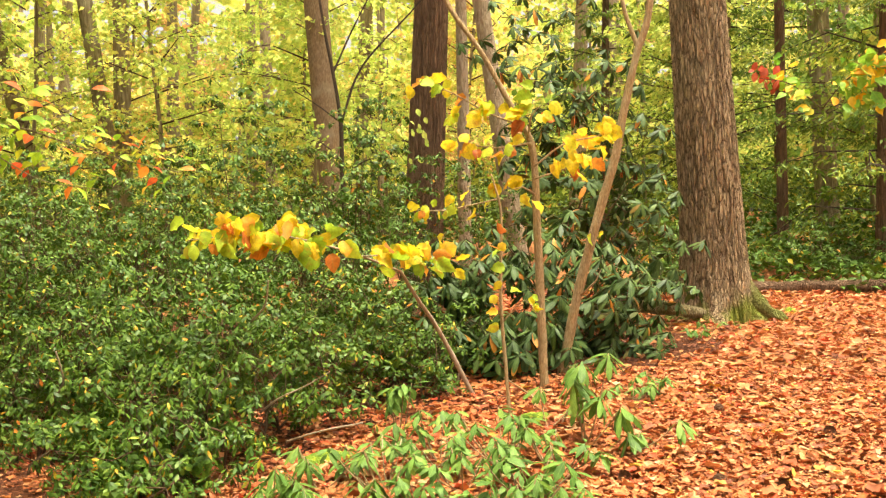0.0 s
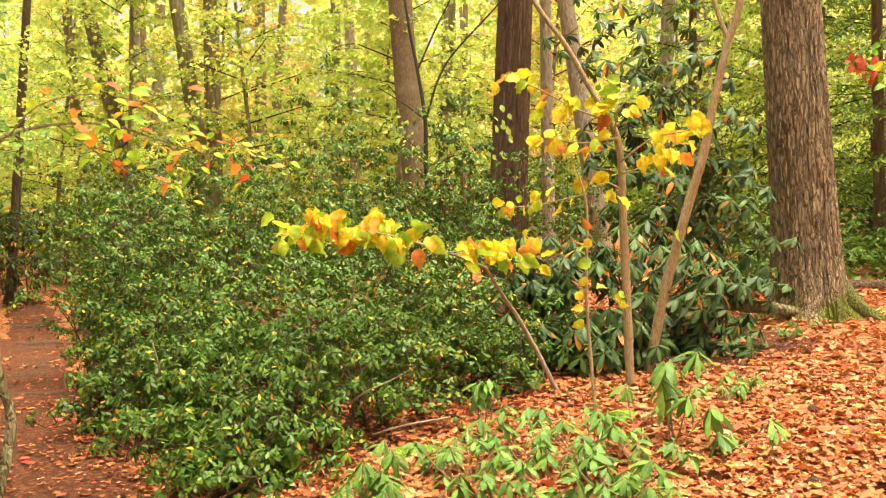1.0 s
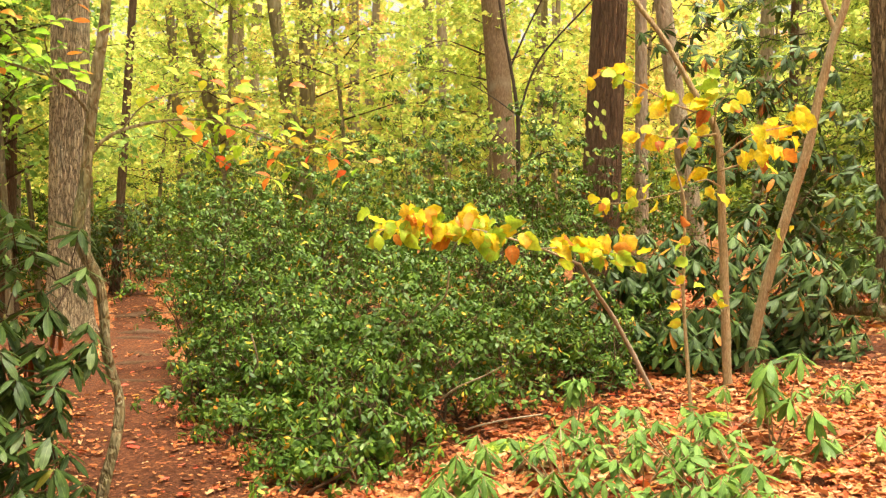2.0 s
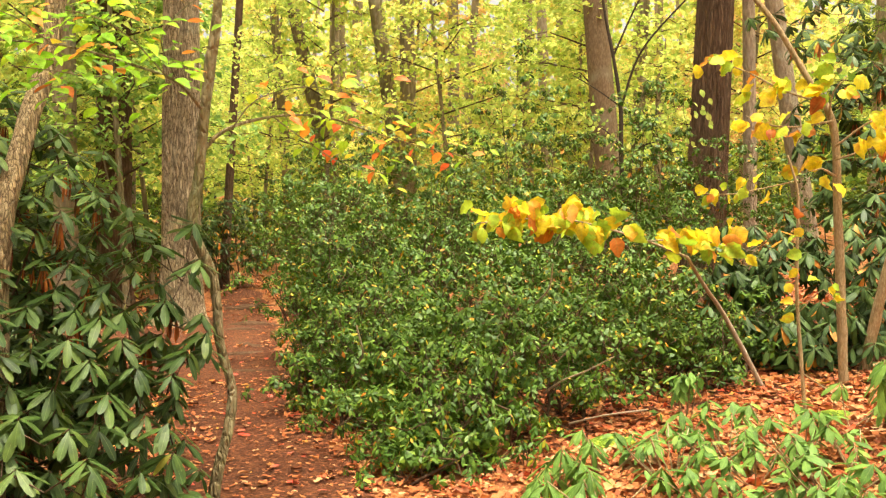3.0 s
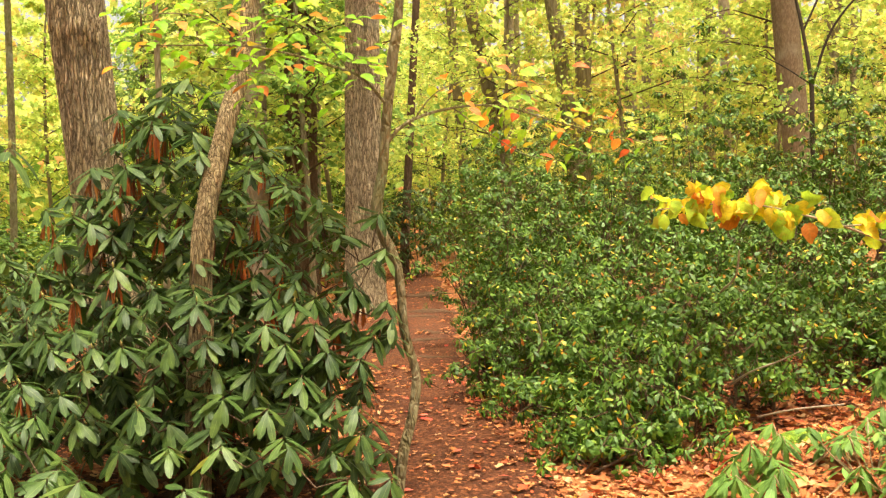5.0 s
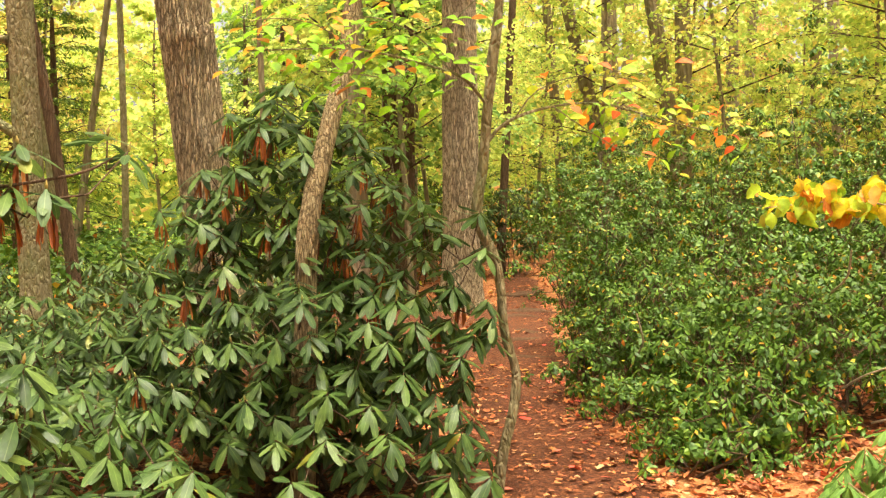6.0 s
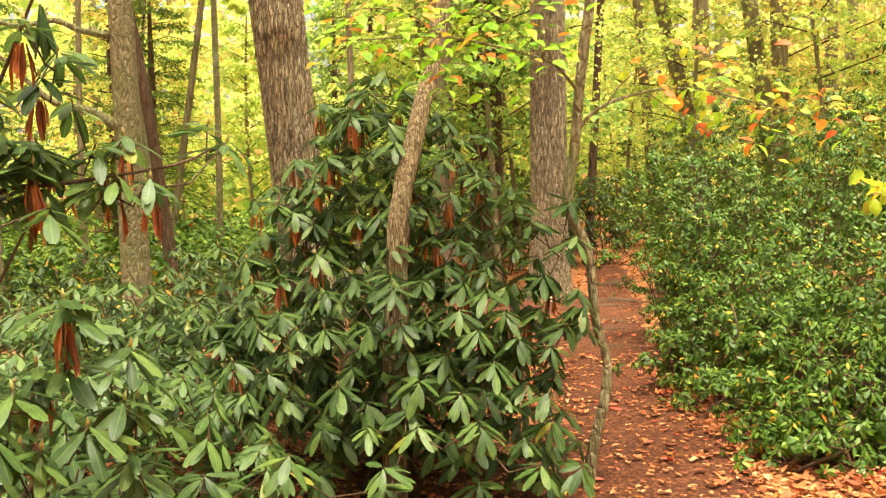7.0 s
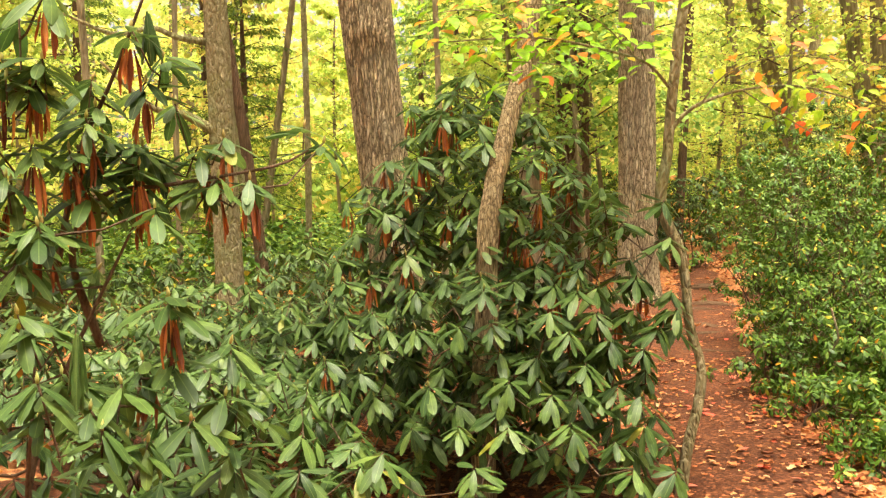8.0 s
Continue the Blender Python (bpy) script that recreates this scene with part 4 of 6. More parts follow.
forest_tree(-11.78, 5.71, (-0.014, -0.029), 0.05, 0.045, 9, 48, BARK, TREE_ROWS[0], "green", flare=0.2, limbs=7, per=80)

# unseen trees round and behind the stand, added so crowns shade near ground
for k, (x, y, h, kind) in enumerate(((3.4, -3.0, 15, "lime"), (1.6, -6.2, 17, "gold"), (6.6, -2.6, 16, "green"), (-1.0, -9.0, 18, "gold"), (10.5, 4.0, 16, "lime"), (-9.0, -9.0, 17, "lime"), (6.0, -8.0, 17, "gold"))):
    forest_tree(x, y, (0.0, 0.0), 0.2, 0.17, h, 400 + k, BARK, TREE_ROWS[1], kind, 0.45, limbs=13, per=190, leaf=0.19, flare=0.35)

# side limbs of the mossy tree
LIMB_A = np.array([(-7.72, 4.78, 2.98), (-7.86, 4.55, 3.03), (-7.96, 4.38, 3.10), (-8.13, 4.08, 3.04), (-8.3, 3.7, 3.2)])
LIMB_B = np.array([(-7.68, 4.84, 2.14), (-7.82, 4.61, 2.31), (-7.97, 4.36, 2.38), (-8.17, 3.98, 2.78), (-8.3, 3.7, 3.3)])
part("side_limb", tubes_mesh("side_limb", [(LIMB_A, (0.034, 0.03, 0.026, 0.02, 0.01)), (LIMB_B[:4], (0.05, 0.04, 0.028, 0.015))], BARK_MOSSY, sides=10, step=0.06, rough=0.15, origin=tuple(tree_y.location)), tree_y, "crooked mossy side limbs")


def understory(kind, seed, height):
    """A slender young forest tree with flat leafy sprays."""
    tree = thing("sapling", (0, 0, 0), {"lime": "slender sapling with yellow-green leaf sprays", "gold": "slender sapling with golden autumn leaves", "green": "slender sapling with green leaf sprays", "orange": "slender sapling with orange autumn leaves"}[kind], "sapling", "forest saplings")
    r = np.random.default_rng(seed)
    lean = (r.normal(0, 0.05), r.normal(0, 0.05))
    part("trunk", trunk_mesh(lean, 0.045, 0.03, height, seed, BARK, flare=0.2, bow=1.0, around=8), tree)
    runs, p, rt, sz = crown_sprays(lean, height * 0.25, height * 0.98, height * 0.26, 26, 165, 0.118, seed)
    part("branch_tracery", tubes_mesh("branch_tracery", runs, TWIG, sides=3, step=0.7), tree, kind="stuff")
    part("crown", leaf_mesh("crown", FAR_LEAF, p, rt, sz, CANOPY[kind]), tree, kind="stuff")
    return tree


def hemlock(seed, height):
    tree = thing("hemlock", (0, 0, 0), "dark evergreen hemlock with drooping feathery boughs", "tree", "hemlocks")
    r = np.random.default_rng(seed)
    part("trunk", trunk_mesh((0.0, 0.0), 0.10, 0.08, height, seed, OAK_DARK, flare=0.2), tree)
    runs, p, rt, sz = crown_sprays((0, 0), 0.7, height * 0.98, 2.0, 46, 190, 0.125, seed, flat=0.07, droop=0.4)
    part("bough_tracery", tubes_mesh("bough_tracery", runs, BLACK_TWIG, sides=3, step=0.7), tree, kind="stuff")
    part("needles", leaf_mesh("needles", NEEDLE_SPRAY, p, rt, sz, HEMLOCK), tree, kind="stuff")
    return tree


def grove():
    """Young trees and hemlocks through the woods around, clear of the path and the nearer plants."""
    r = np.random.default_rng(41)
    protos = [understory("lime", 51, 7.5), understory("gold", 52, 8.5), understory("lime", 53, 6.0), understory("gold", 54, 7.0), understory("green", 55, 6.5), understory("orange", 56, 7.0)]
    darks = [hemlock(61, 9.0), hemlock(62, 7.5)]
    first = {id(p): True for p in protos + darks}

    def put(proto, x, y, turn, s):
        m = pose(x, y, gz(x, y) - 0.02, 0, 0, turn)
        if first[id(proto)]:
            first[id(proto)] = False
            proto.matrix_basis = m
            return
        c = copy_thing(proto, m)
        c.scale = (s, s, s)

    spots = []

    def free(x, y, gap):
        return float(trail_gap(x, y)) > 0.9 and all(math.hypot(x - a, y - b) > gap for a, b in spots)

    for kinds, n, d0, d1, a0, a1, gap in (
        ((0, 0, 2, 3, 0, 1, 5, 2), 24, 17, 32, -4, 33, 2.0),
        ((0, 2, 4, 0, 1), 11, 13, 28, 33, 46, 1.8),
        ((0, 2, 1, 0, 2), 11, 13, 30, 46, 78, 2.2),
        ((0, 0, 4, 2), 9, 15, 28, -30, -4, 2.0),
        # saplings out of view behind the camera, added to block low sky light
        ((0, 4, 1, 4), 15, 7, 22, 105, 315, 2.2),
    ):
        made = tries = 0
        while made < n and tries < 900:
            tries += 1
            a, d = radians(r.uniform(a0, a1)), math.sqrt(r.uniform(d0 * d0, d1 * d1))
            x, y = -math.sin(a) * d, math.cos(a) * d
            if not free(x, y, gap):
                continue
            spots.append((x, y))
            put(protos[kinds[made % len(kinds)]], x, y, r.uniform(0, 360), r.uniform(0.8, 1.2))
            made += 1
    for x, y, s in ((6.4, 13.6, 0.8), (5.0, 16.6, 1.0), (8.6, 15.2, 0.9), (7.0, 19.5, 1.1), (3.2, 18.5, 0.9), (9.5, 19.0, 1.1), (-12.8, 13.8, 0.7), (-14.5, 9.9, 0.75), (-17.5, 11.0, 0.9), (-16.0, 7.5, 0.8), (-10.8, 13.4, 0.7), (-15.5, 15.5, 0.8)):
        put(darks[len(spots) % 2], x, y, r.uniform(0, 360), s)
        spots.append((x, y))


grove()


def far_woods():
    """Leaf masses and trunks of the woods beyond, all round."""
    r = np.random.default_rng(77)
    for kind, n, lo, hi in (("lime", 70000, 0.5, 16), ("gold", 42000, 1.0, 17), ("green", 42000, 0.1, 5), ("orange", 7000, 1.0, 9)):
        a = r.uniform(0, 2 * np.pi, n)
        front = r.random(n) < 0.72
        a = np.where(front, np.radians(r.uniform(-32, 82, n)), a)
        d = np.sqrt(r.uniform(30 ** 2, 62 ** 2, n))
        x, y = -np.sin(a) * d, np.cos(a) * d
        # masses gather in crowns and leave gaps between
        h = lo + (hi - lo) * r.random(n) ** 0.8
        # the woods open out to the left of the path
        open_side = ramp01((np.degrees(np.arctan2(-x, y)) - 42) / 12)
        h = np.where((open_side > r.random(n)) & (np.degrees(np.arctan2(-x, y)) < 90), h * 0.62, h)
        keep = vnoise(x * 0.33 + 50, y * 0.33 + h * 0.4, 9) * 0.6 + vnoise(a * 30, h * 0.55, 19) * 0.4 > 0.36 + 0.018 * np.maximum(h - 4, 0)
        p = np.stack((x, y, ground_z(x, y) + h), -1)[keep]
        k = len(p)
        way = unit(r.standard_normal((k, 3)) * (1, 1, 0.4) + np.array([0, 0, -0.3]))
        rot = frames_from(way, np.array([0, 0, 0.8]) + r.normal(0, 0.9, (k, 3)))
        ob = new("far_foliage", leaf_mesh("far_foliage", FAR_LEAF, p, rot, r.uniform(0.3, 0.62, k), CANOPY[kind]))
        tagged(ob, {"lime": "yellow-green foliage of the far woods", "gold": "golden foliage of the far woods", "green": "green undergrowth of the far woods", "orange": "orange foliage of the far woods"}[kind], "foliage", kind="stuff")
    runs = []
    for k in range(100):
        a = radians(r.uniform(-34, 84) if k < 60 else r.uniform(84, 326))
        d = r.uniform(27, 58)
        x, y = -math.sin(a) * d, math.cos(a) * d
        z = gz(x, y)
        w = r.uniform(0.05, 0.17)
        lx, ly = r.normal(0, 0.6, 2)
        runs.append((np.array([(x, y, z - 0.1), (x + lx * 0.5, y + ly * 0.5, z + 7), (x + lx * 1.3, y + ly * 1.3, z + 15)]), (w * 1.2, w, w * 0.5)))
    tagged(new("far_trunks", tubes_mesh("far_trunks", runs, BARK, sides=8, step=1.2, rough=0.1)), "grey-brown trunks of the far woods", "trees", kind="stuff")


far_woods()


def undergrowth():
    """Low leafy plants that cover the floor of the woods farther off."""
    r = np.random.default_rng(83)
    for name, label, mat, n, a0, a1, d0, d1, h in (
        ("undergrowth", "low green undergrowth on the floor of the woods", CANOPY["green"], 24000, 40, 82, 14, 32, 0.8),
        ("undergrowth", "low dark evergreen undergrowth on the forest floor", LAUREL, 26000, 44, 84, 11, 26, 0.9),
        ("undergrowth", "low green undergrowth under the far trees", LAUREL, 22000, -32, 40, 16, 32, 1.5),
        ("undergrowth", "dim green undergrowth on the upper slope", LAUREL, 6000, -32, -12, 12.5, 20, 0.7),
    ):
        a, d = np.radians(r.uniform(a0, a1, n)), np.sqrt(r.uniform(d0 ** 2, d1 ** 2, n))
        x, y = -np.sin(a) * d, np.cos(a) * d
        tall = h * vnoise(x * 0.7, y * 0.7, 31) ** 1.5 * 1.6
        keep = (tall > 0.18 * h) & (trail_gap(x, y) > 0.5)
        x, y, tall = x[keep], y[keep], tall[keep]
        k = len(x)
        p = np.stack((x, y, ground_z(x, y) + tall * r.random(k) ** 0.6), -1)
        way = unit(r.standard_normal((k, 3)) * (1, 1, 0.3) + np.array([0, 0, -0.2]))
        rot = frames_from(way, np.array([0, 0, 1.0]) + r.normal(0, 0.5, (k, 3)))
        tagged(new(name, leaf_mesh(name, FAR_LEAF, p, rot, r.uniform(0.06, 0.12, k) * (1 + d[keep] / 40), mat)), label, "undergrowth", kind="stuff")


undergrowth()

# dead forked branch standing out from the reddish trunk
DEAD_FORK = [(np.array([(-8.62, 11.80, 1.55), (-8.66, 11.74, 1.95), (-8.74, 11.72, 2.35), (-8.84, 11.72, 2.9), (-8.82, 11.72, 3.5)]), (0.018, 0.016, 0.013, 0.010, 0.006)), (np.array([(-8.64, 11.76, 1.85), (-8.52, 11.76, 2.2), (-8.44, 11.78, 2.6), (-8.42, 11.8, 2.95)]), (0.012, 0.010, 0.008, 0.004)), (np.array([(-8.66, 11.74, 1.95), (-8.40, 11.8, 2.08), (-8.2, 11.9, 2.05)]), (0.008, 0.006, 0.004))]
fork = new("dead_branch", tubes_mesh("dead_branch", DEAD_FORK, DEADWOOD, sides=7, step=0.06, rough=0.15, origin=(-8.62, 11.8, 1.55)))
fork.location = (-8.62, 11.8, 1.55)
tagged(fork, "pale bare forked dead branch against a reddish trunk", "branch")


# ---- shrubs ----
RHODO_SHAPES = [mesh_of("leaf", v, f, RHODO, uv) for v, f, uv in (blade((0.016, 0.070, 0.112, 0.136, 0.146, 0.142, 0.118, 0.045), 0.22, -0.14, 0.010, 1), blade((0.016, 0.066, 0.106, 0.130, 0.140, 0.136, 0.112, 0.040), 0.32, -0.20, 0.010, 2), blade((0.016, 0.074, 0.118, 0.144, 0.154, 0.150, 0.126, 0.050), 0.12, -0.10, 0.010, 3))]
WITHER_SHAPES = [mesh_of("withered_leaf", v, f, WITHERED, uv) for v, f, uv in (LIMP_LEAF, blade((0.018, 0.046, 0.064, 0.062, 0.048, 0.020), 0.16, 0.8, 0.015, 4), blade((0.016, 0.036, 0.048, 0.050, 0.042, 0.018), -0.10, 1.3, 0.015, 6))]
LAUREL_SHAPES = [mesh_of("leaf", v, f, LAUREL, uv) for v, f, uv in (LAUREL_LEAF, blade((0.02, 0.17, 0.21, 0.04), 0.38, -0.08))]


def rhododendron(tips, axes, root, label, length, droop, material=RHODO, pieces=300, stems=9, wither=0.12, name="rhododendron", counts=(8, 12), stray=13, shape=None):
    """A rhododendron: crooked stems, twigs, whorls of long drooping leaves, and withered bunches under some."""
    root = np.array([root[0], root[1], gz(root[0], root[1])])
    bush = thing(name, tuple(root), label, "shrub", "rhododendrons")
    mains, twigs = twig_runs(tips, axes, root, stems, 0.014, 0.0032)
    add_stems(mains, twigs, bush, root, TWIG, 8, 0.08, 0.1)
    # high shoots hold their leaves level, low ones let them droop
    lift = 9 * np.clip((tips[:, 2] - root[2] - 0.85) / 0.6, 0, 1)
    pos, rot, size, which = whorl_leaves(tips, axes, counts, droop - lift, stray, length)
    order = np.argsort(np.hypot(pos[:, 0], pos[:, 1])) if pieces else np.arange(len(pos))
    near, rest = order[:pieces], order[pieces:]
    if pieces:
        leaf_parts("leaf", RHODO_SHAPES, pos[near], rot[near], size[near], bush, root)
    if len(rest):
        part("foliage", leaf_mesh("foliage", shape or (RHODO_LEAF_CHEAP if pieces < 200 else RHODO_LEAF), pos[rest], rot[rest], size[rest], material, bend=0.12, origin=root), bush, "dark green leaves in whorls", "stuff")
    buds = [(np.array([t, t + a * 0.012, t + a * 0.026]), (0.004, 0.0055, 0.001)) for t, a in zip(tips, axes)]
    part("bud_cover", tubes_mesh("bud_cover", buds[:90], SEEDLING_BUD, sides=5, step=0.01, origin=root), bush, "pale pointed end buds", "stuff")
    if wither:
        pick = np.where(RNG.random(len(tips)) < wither * np.clip(0.1 + 2.4 * (tips[:, 2] - root[2] - 0.8), 0.1, 1.8))[0]
        RNG.shuffle(pick)
        wp, wr, ws = [], [], []
        for k in pick:
            n = int(RNG.integers(6, 12))
            a = RNG.random(n) * 6.28
            way = unit(np.stack((np.cos(a) * RNG.uniform(0.03, 0.3, n), np.sin(a) * RNG.uniform(0.03, 0.3, n), np.full(n, -1.0)), -1))
            wp.append(tips[k] - axes[k] * 0.03 - np.array([0, 0, 0.03]) + np.stack((np.cos(a) * 0.012, np.sin(a) * 0.012, np.zeros(n)), -1))
            wr.append(frames_from(way, np.stack((np.cos(a), np.sin(a), np.zeros(n)), -1)))
            ws.append(RNG.uniform(0.075, 0.135, n))
        if wp:
            leaf_parts("withered_leaf", WITHER_SHAPES, np.vstack(wp)[:430], np.vstack(wr)[:430], np.concatenate(ws)[:430], bush, root)
    return bush


SEEDLING_BUD = leaf_mat("bud", [(0.0, (0.30, 0.32, 0.10)), (1.0, (0.36, 0.24, 0.08))], trans=0.1)


def merged(*groups):
    return np.vstack([g[0] for g in groups]), np.vstack([g[1] for g in groups])


def spaced(group, gap):
    """Leaves out twig ends that crowd their neighbours, so that every whorl stands clear."""
    tips, axes = group
    kept = []
    for k in range(len(tips)):
        if all(((tips[k] - tips[j]) ** 2).sum() > gap * gap for j in kept):
            kept.append(k)
    return tips[kept], axes[kept]


def upward(axes, amount):
    return unit(axes + np.array([0, 0, amount]))


# by the footpath, round the leaning trunk
tips, axes = merged(
    spaced(merged(
        lumpy_tips(260, (-3.35, 3.45, 0.75), (1.05, 0.85, 0.75), 0.6, -0.7, 1),
        lumpy_tips(260, (-3.55, 3.65, 1.40), (0.72, 0.60, 0.58), 0.4, -0.6, 2),
        lumpy_tips(100, (-2.75, 3.65, 0.95), (0.55, 0.45, 0.62), 0.4, -0.8, 3),
        lumpy_tips(50, (-2.52, 3.60, 1.0), (0.30, 0.30, 0.60), 0.3, -0.9, 14),
        lumpy_tips(40, (-3.40, 3.55, 1.92), (0.36, 0.32, 0.26), 0.3, -0.5, 16),
        lumpy_tips(44, (-3.15, 3.25, 0.32), (0.95, 0.70, 0.34), 0.4, -0.3, 15),
        lumpy_tips(22, (-2.85, 2.85, 0.42), (0.75, 0.6, 0.42), 0.4, -0.5, 4),
        lumpy_tips(40, (-2.5, 3.5, 0.42), (0.28, 0.25, 0.36), 0.2, -0.9, 19),
        lumpy_tips(50, (-2.84, 3.02, 0.80), (0.34, 0.28, 0.52), 0.2, -0.9, 17),
    ), 0.112),
    lumpy_tips(150, (-3.35, 3.55, 0.60), (0.80, 0.6, 0.50), 0.0, -0.9, 18),
)
rhododendron(tips, upward(axes, 2.6), (-3.3, 3.5), "large rhododendron with drooping dark leaves and withered brown bunches", 0.120, 17, pieces=300, wither=0.6, stray=6, counts=(9, 12))

tips, axes = spaced(merged(
    lumpy_tips(420, (-4.6, 2.9, 0.46), (1.0, 0.9, 0.60), 0.4, -0.3, 5),
    lumpy_tips(170, (-3.8, 2.1, 0.38), (0.8, 0.6, 0.52), 0.4, -0.3, 6),
), 0.09)
rhododendron(tips, upward(axes, 2.4), (-4.3, 2.7), "low spreading rhododendron with dense green leaves", 0.106, 10, pieces=120, wither=0.08, stray=7, counts=(9, 12))


def arc_tips(points, n, jitter):
    """Twig ends strung along an arching branch."""
    p, _ = smooth_path(np.array(points), (1,) * len(points), 0.02)
    t = p[((np.arange(n) + RNG.random(n)) / n * (len(p) - 1)).astype(int)] + RNG.normal(0, jitter, (n, 3))
    return t, unit(np.stack((RNG.normal(0.15, 0.3, n), RNG.normal(0, 0.3, n), np.full(n, 0.8)), -1))


# tall one near the camera's left
ARCH = [(-2.90, 1.27, 1.05), (-2.87, 1.18, 1.34), (-2.77, 1.23, 1.51), (-2.62, 1.37, 1.54), (-2.49, 1.64, 1.59), (-2.45, 1.75, 1.64)]
UPRIGHT = [(-2.91, 1.14, 1.26), (-2.77, 1.17, 1.64), (-2.67, 1.21, 1.81), (-2.54, 1.27, 2.08)]
tips, axes = merged(
    arc_tips(ARCH[2:], 11, 0.05),
    arc_tips(UPRIGHT[1:], 7, 0.05),
    arc_tips([(-2.67, 0.84, 1.50), (-2.61, 0.97, 1.60), (-2.59, 1.19, 1.61), (-2.65, 1.43, 1.76)], 14, 0.06),
    arc_tips([(-2.66, 0.86, 1.67), (-2.59, 0.94, 1.80), (-2.53, 1.01, 2.04)], 8, 0.05),
    arc_tips([(-2.56, 0.79, 1.34), (-2.52, 0.91, 1.42), (-2.51, 1.12, 1.47)], 8, 0.06),
    arc_tips([(-2.45, 0.74, 1.02), (-2.33, 0.99, 1.08), (-2.30, 1.16, 1.11), (-2.36, 1.37, 1.04)], 10, 0.05),
    arc_tips([(-2.36, 0.69, 1.14), (-2.39, 0.80, 1.23), (-2.18, 0.86, 1.15)], 4, 0.04),
    arc_tips([(-2.35, 0.83, 0.96), (-2.26, 1.05, 0.96), (-2.20, 1.37, 0.83)], 9, 0.06),
    lumpy_tips(14, (-2.95, 0.95, 1.30), (0.25, 0.35, 0.4), 0.3, -0.9, 8),
    lumpy_tips(40, (-2.75, 1.25, 0.50), (0.5, 0.5, 0.36), 0.2, -0.6, 21),
    lumpy_tips(40, (-2.8, 1.75, 0.50), (0.55, 0.5, 0.38), 0.4, -0.4, 10),
)
tall_one = rhododendron(tips, upward(axes, 1.5), (-2.85, 0.95), "tall open rhododendron with long leaves and hanging withered bunches", 0.130, 16, pieces=300, wither=0.20, stems=7, stray=11, counts=(7, 10))
for run, r in ((ARCH, (0.013, 0.011, 0.008, 0.006, 0.005, 0.003)), (UPRIGHT, (0.010, 0.008, 0.006, 0.004))):
    part("branch", tubes_mesh("branch", [(np.array(run), r)], TWIG, sides=8, step=0.04, rough=0.15, origin=tuple(tall_one.location)), tall_one)
# two shoots whose leaves have rolled up and hang
roll_tips = np.array([(-2.13, 0.84, 1.20), (-2.54, 1.27, 2.02)])
pos, rot, size, _ = whorl_leaves(roll_tips, np.tile((0.0, 0.0, 1.0), (2, 1)), (9, 10), 80, 5, 0.15)
leaf_parts("leaf", [mesh_of("leaf", v, f, RHODO, uv) for v, f, uv in (blade((0.02, 0.055, 0.080, 0.090, 0.085, 0.075, 0.055, 0.02), 0.10, -0.9, 0.01, 5),)], pos, rot, size, tall_one, tuple(tall_one.location))

# further ones on the low ground
for k, (x, y, w, h, n) in enumerate(((-6.1, 4.2, 1.1, 0.75, 80), (-7.0, 3.2, 1.2, 0.8, 80), (-8.4, 5.9, 1.2, 0.75, 70), (-9.8, 4.2, 1.3, 0.9, 70), (-9.6, 7.8, 1.2, 0.9, 70), (-5.6, 1.8, 1.0, 0.8, 80), (-7.6, 7.6, 1.1, 1.0, 70), (-5.4, 5.6, 0.8, 0.85, 60), (-11.2, 6.2, 1.3, 0.9, 70), (-11.6, 3.6, 1.4, 1.0, 70), (-12.6, 8.6, 1.3, 0.9, 60), (-8.2, 2.0, 1.2, 0.9, 70), (-10.6, 9.6, 1.2, 0.9, 60), (-13.6, 5.6, 1.5, 1.0, 60))):
    t_, a_ = lumpy_tips(int(n * 1.4), (x, y, gz(x, y) + h * 0.45), (w, w * 0.9, h * 0.6), 0.5, -0.4, 20 + k)
    rhododendron(t_, upward(a_, 2.2), (x, y), "low dark rhododendron on the forest floor", 0.15, 14, RHODO_SHADED, 0, 6, 0.0, shape=oblong_leaf(0.14, 0.3))

# the tall dark thicket behind the yellow saplings
tips, axes = merged(
    lumpy_tips(330, (0.75, 7.95, 0.84), (1.30, 0.78, 0.78), 0.5, -0.85, 31),
    lumpy_tips(110, (0.40, 7.25, 0.50), (0.85, 0.40, 0.36), 0.3, -0.9, 36),
    lumpy_tips(80, (1.35, 8.1, 0.50), (0.75, 0.45, 0.36), 0.2, -0.9, 37),
    lumpy_tips(60, (0.0, 8.0, 0.70), (0.55, 0.45, 0.48), 0.4, -0.9, 35),
    lumpy_tips(150, (1.25, 8.9, 2.1), (1.15, 0.8, 0.9), 0.35, -0.9, 32),
    lumpy_tips(54, (1.05, 9.3, 3.3), (1.0, 0.9, 0.95), 0.3, -0.9, 33),
    lumpy_tips(60, (1.95, 9.3, 1.2), (0.6, 0.6, 0.8), 0.4, -0.8, 34),
)
rhododendron(tips, upward(axes, 1.4), (1.0, 8.8), "tall dense dark rhododendron thicket beside the oak", 0.132, 26, RHODO_SHADED, 0, 14, 0.04, counts=(8, 12), stray=10)


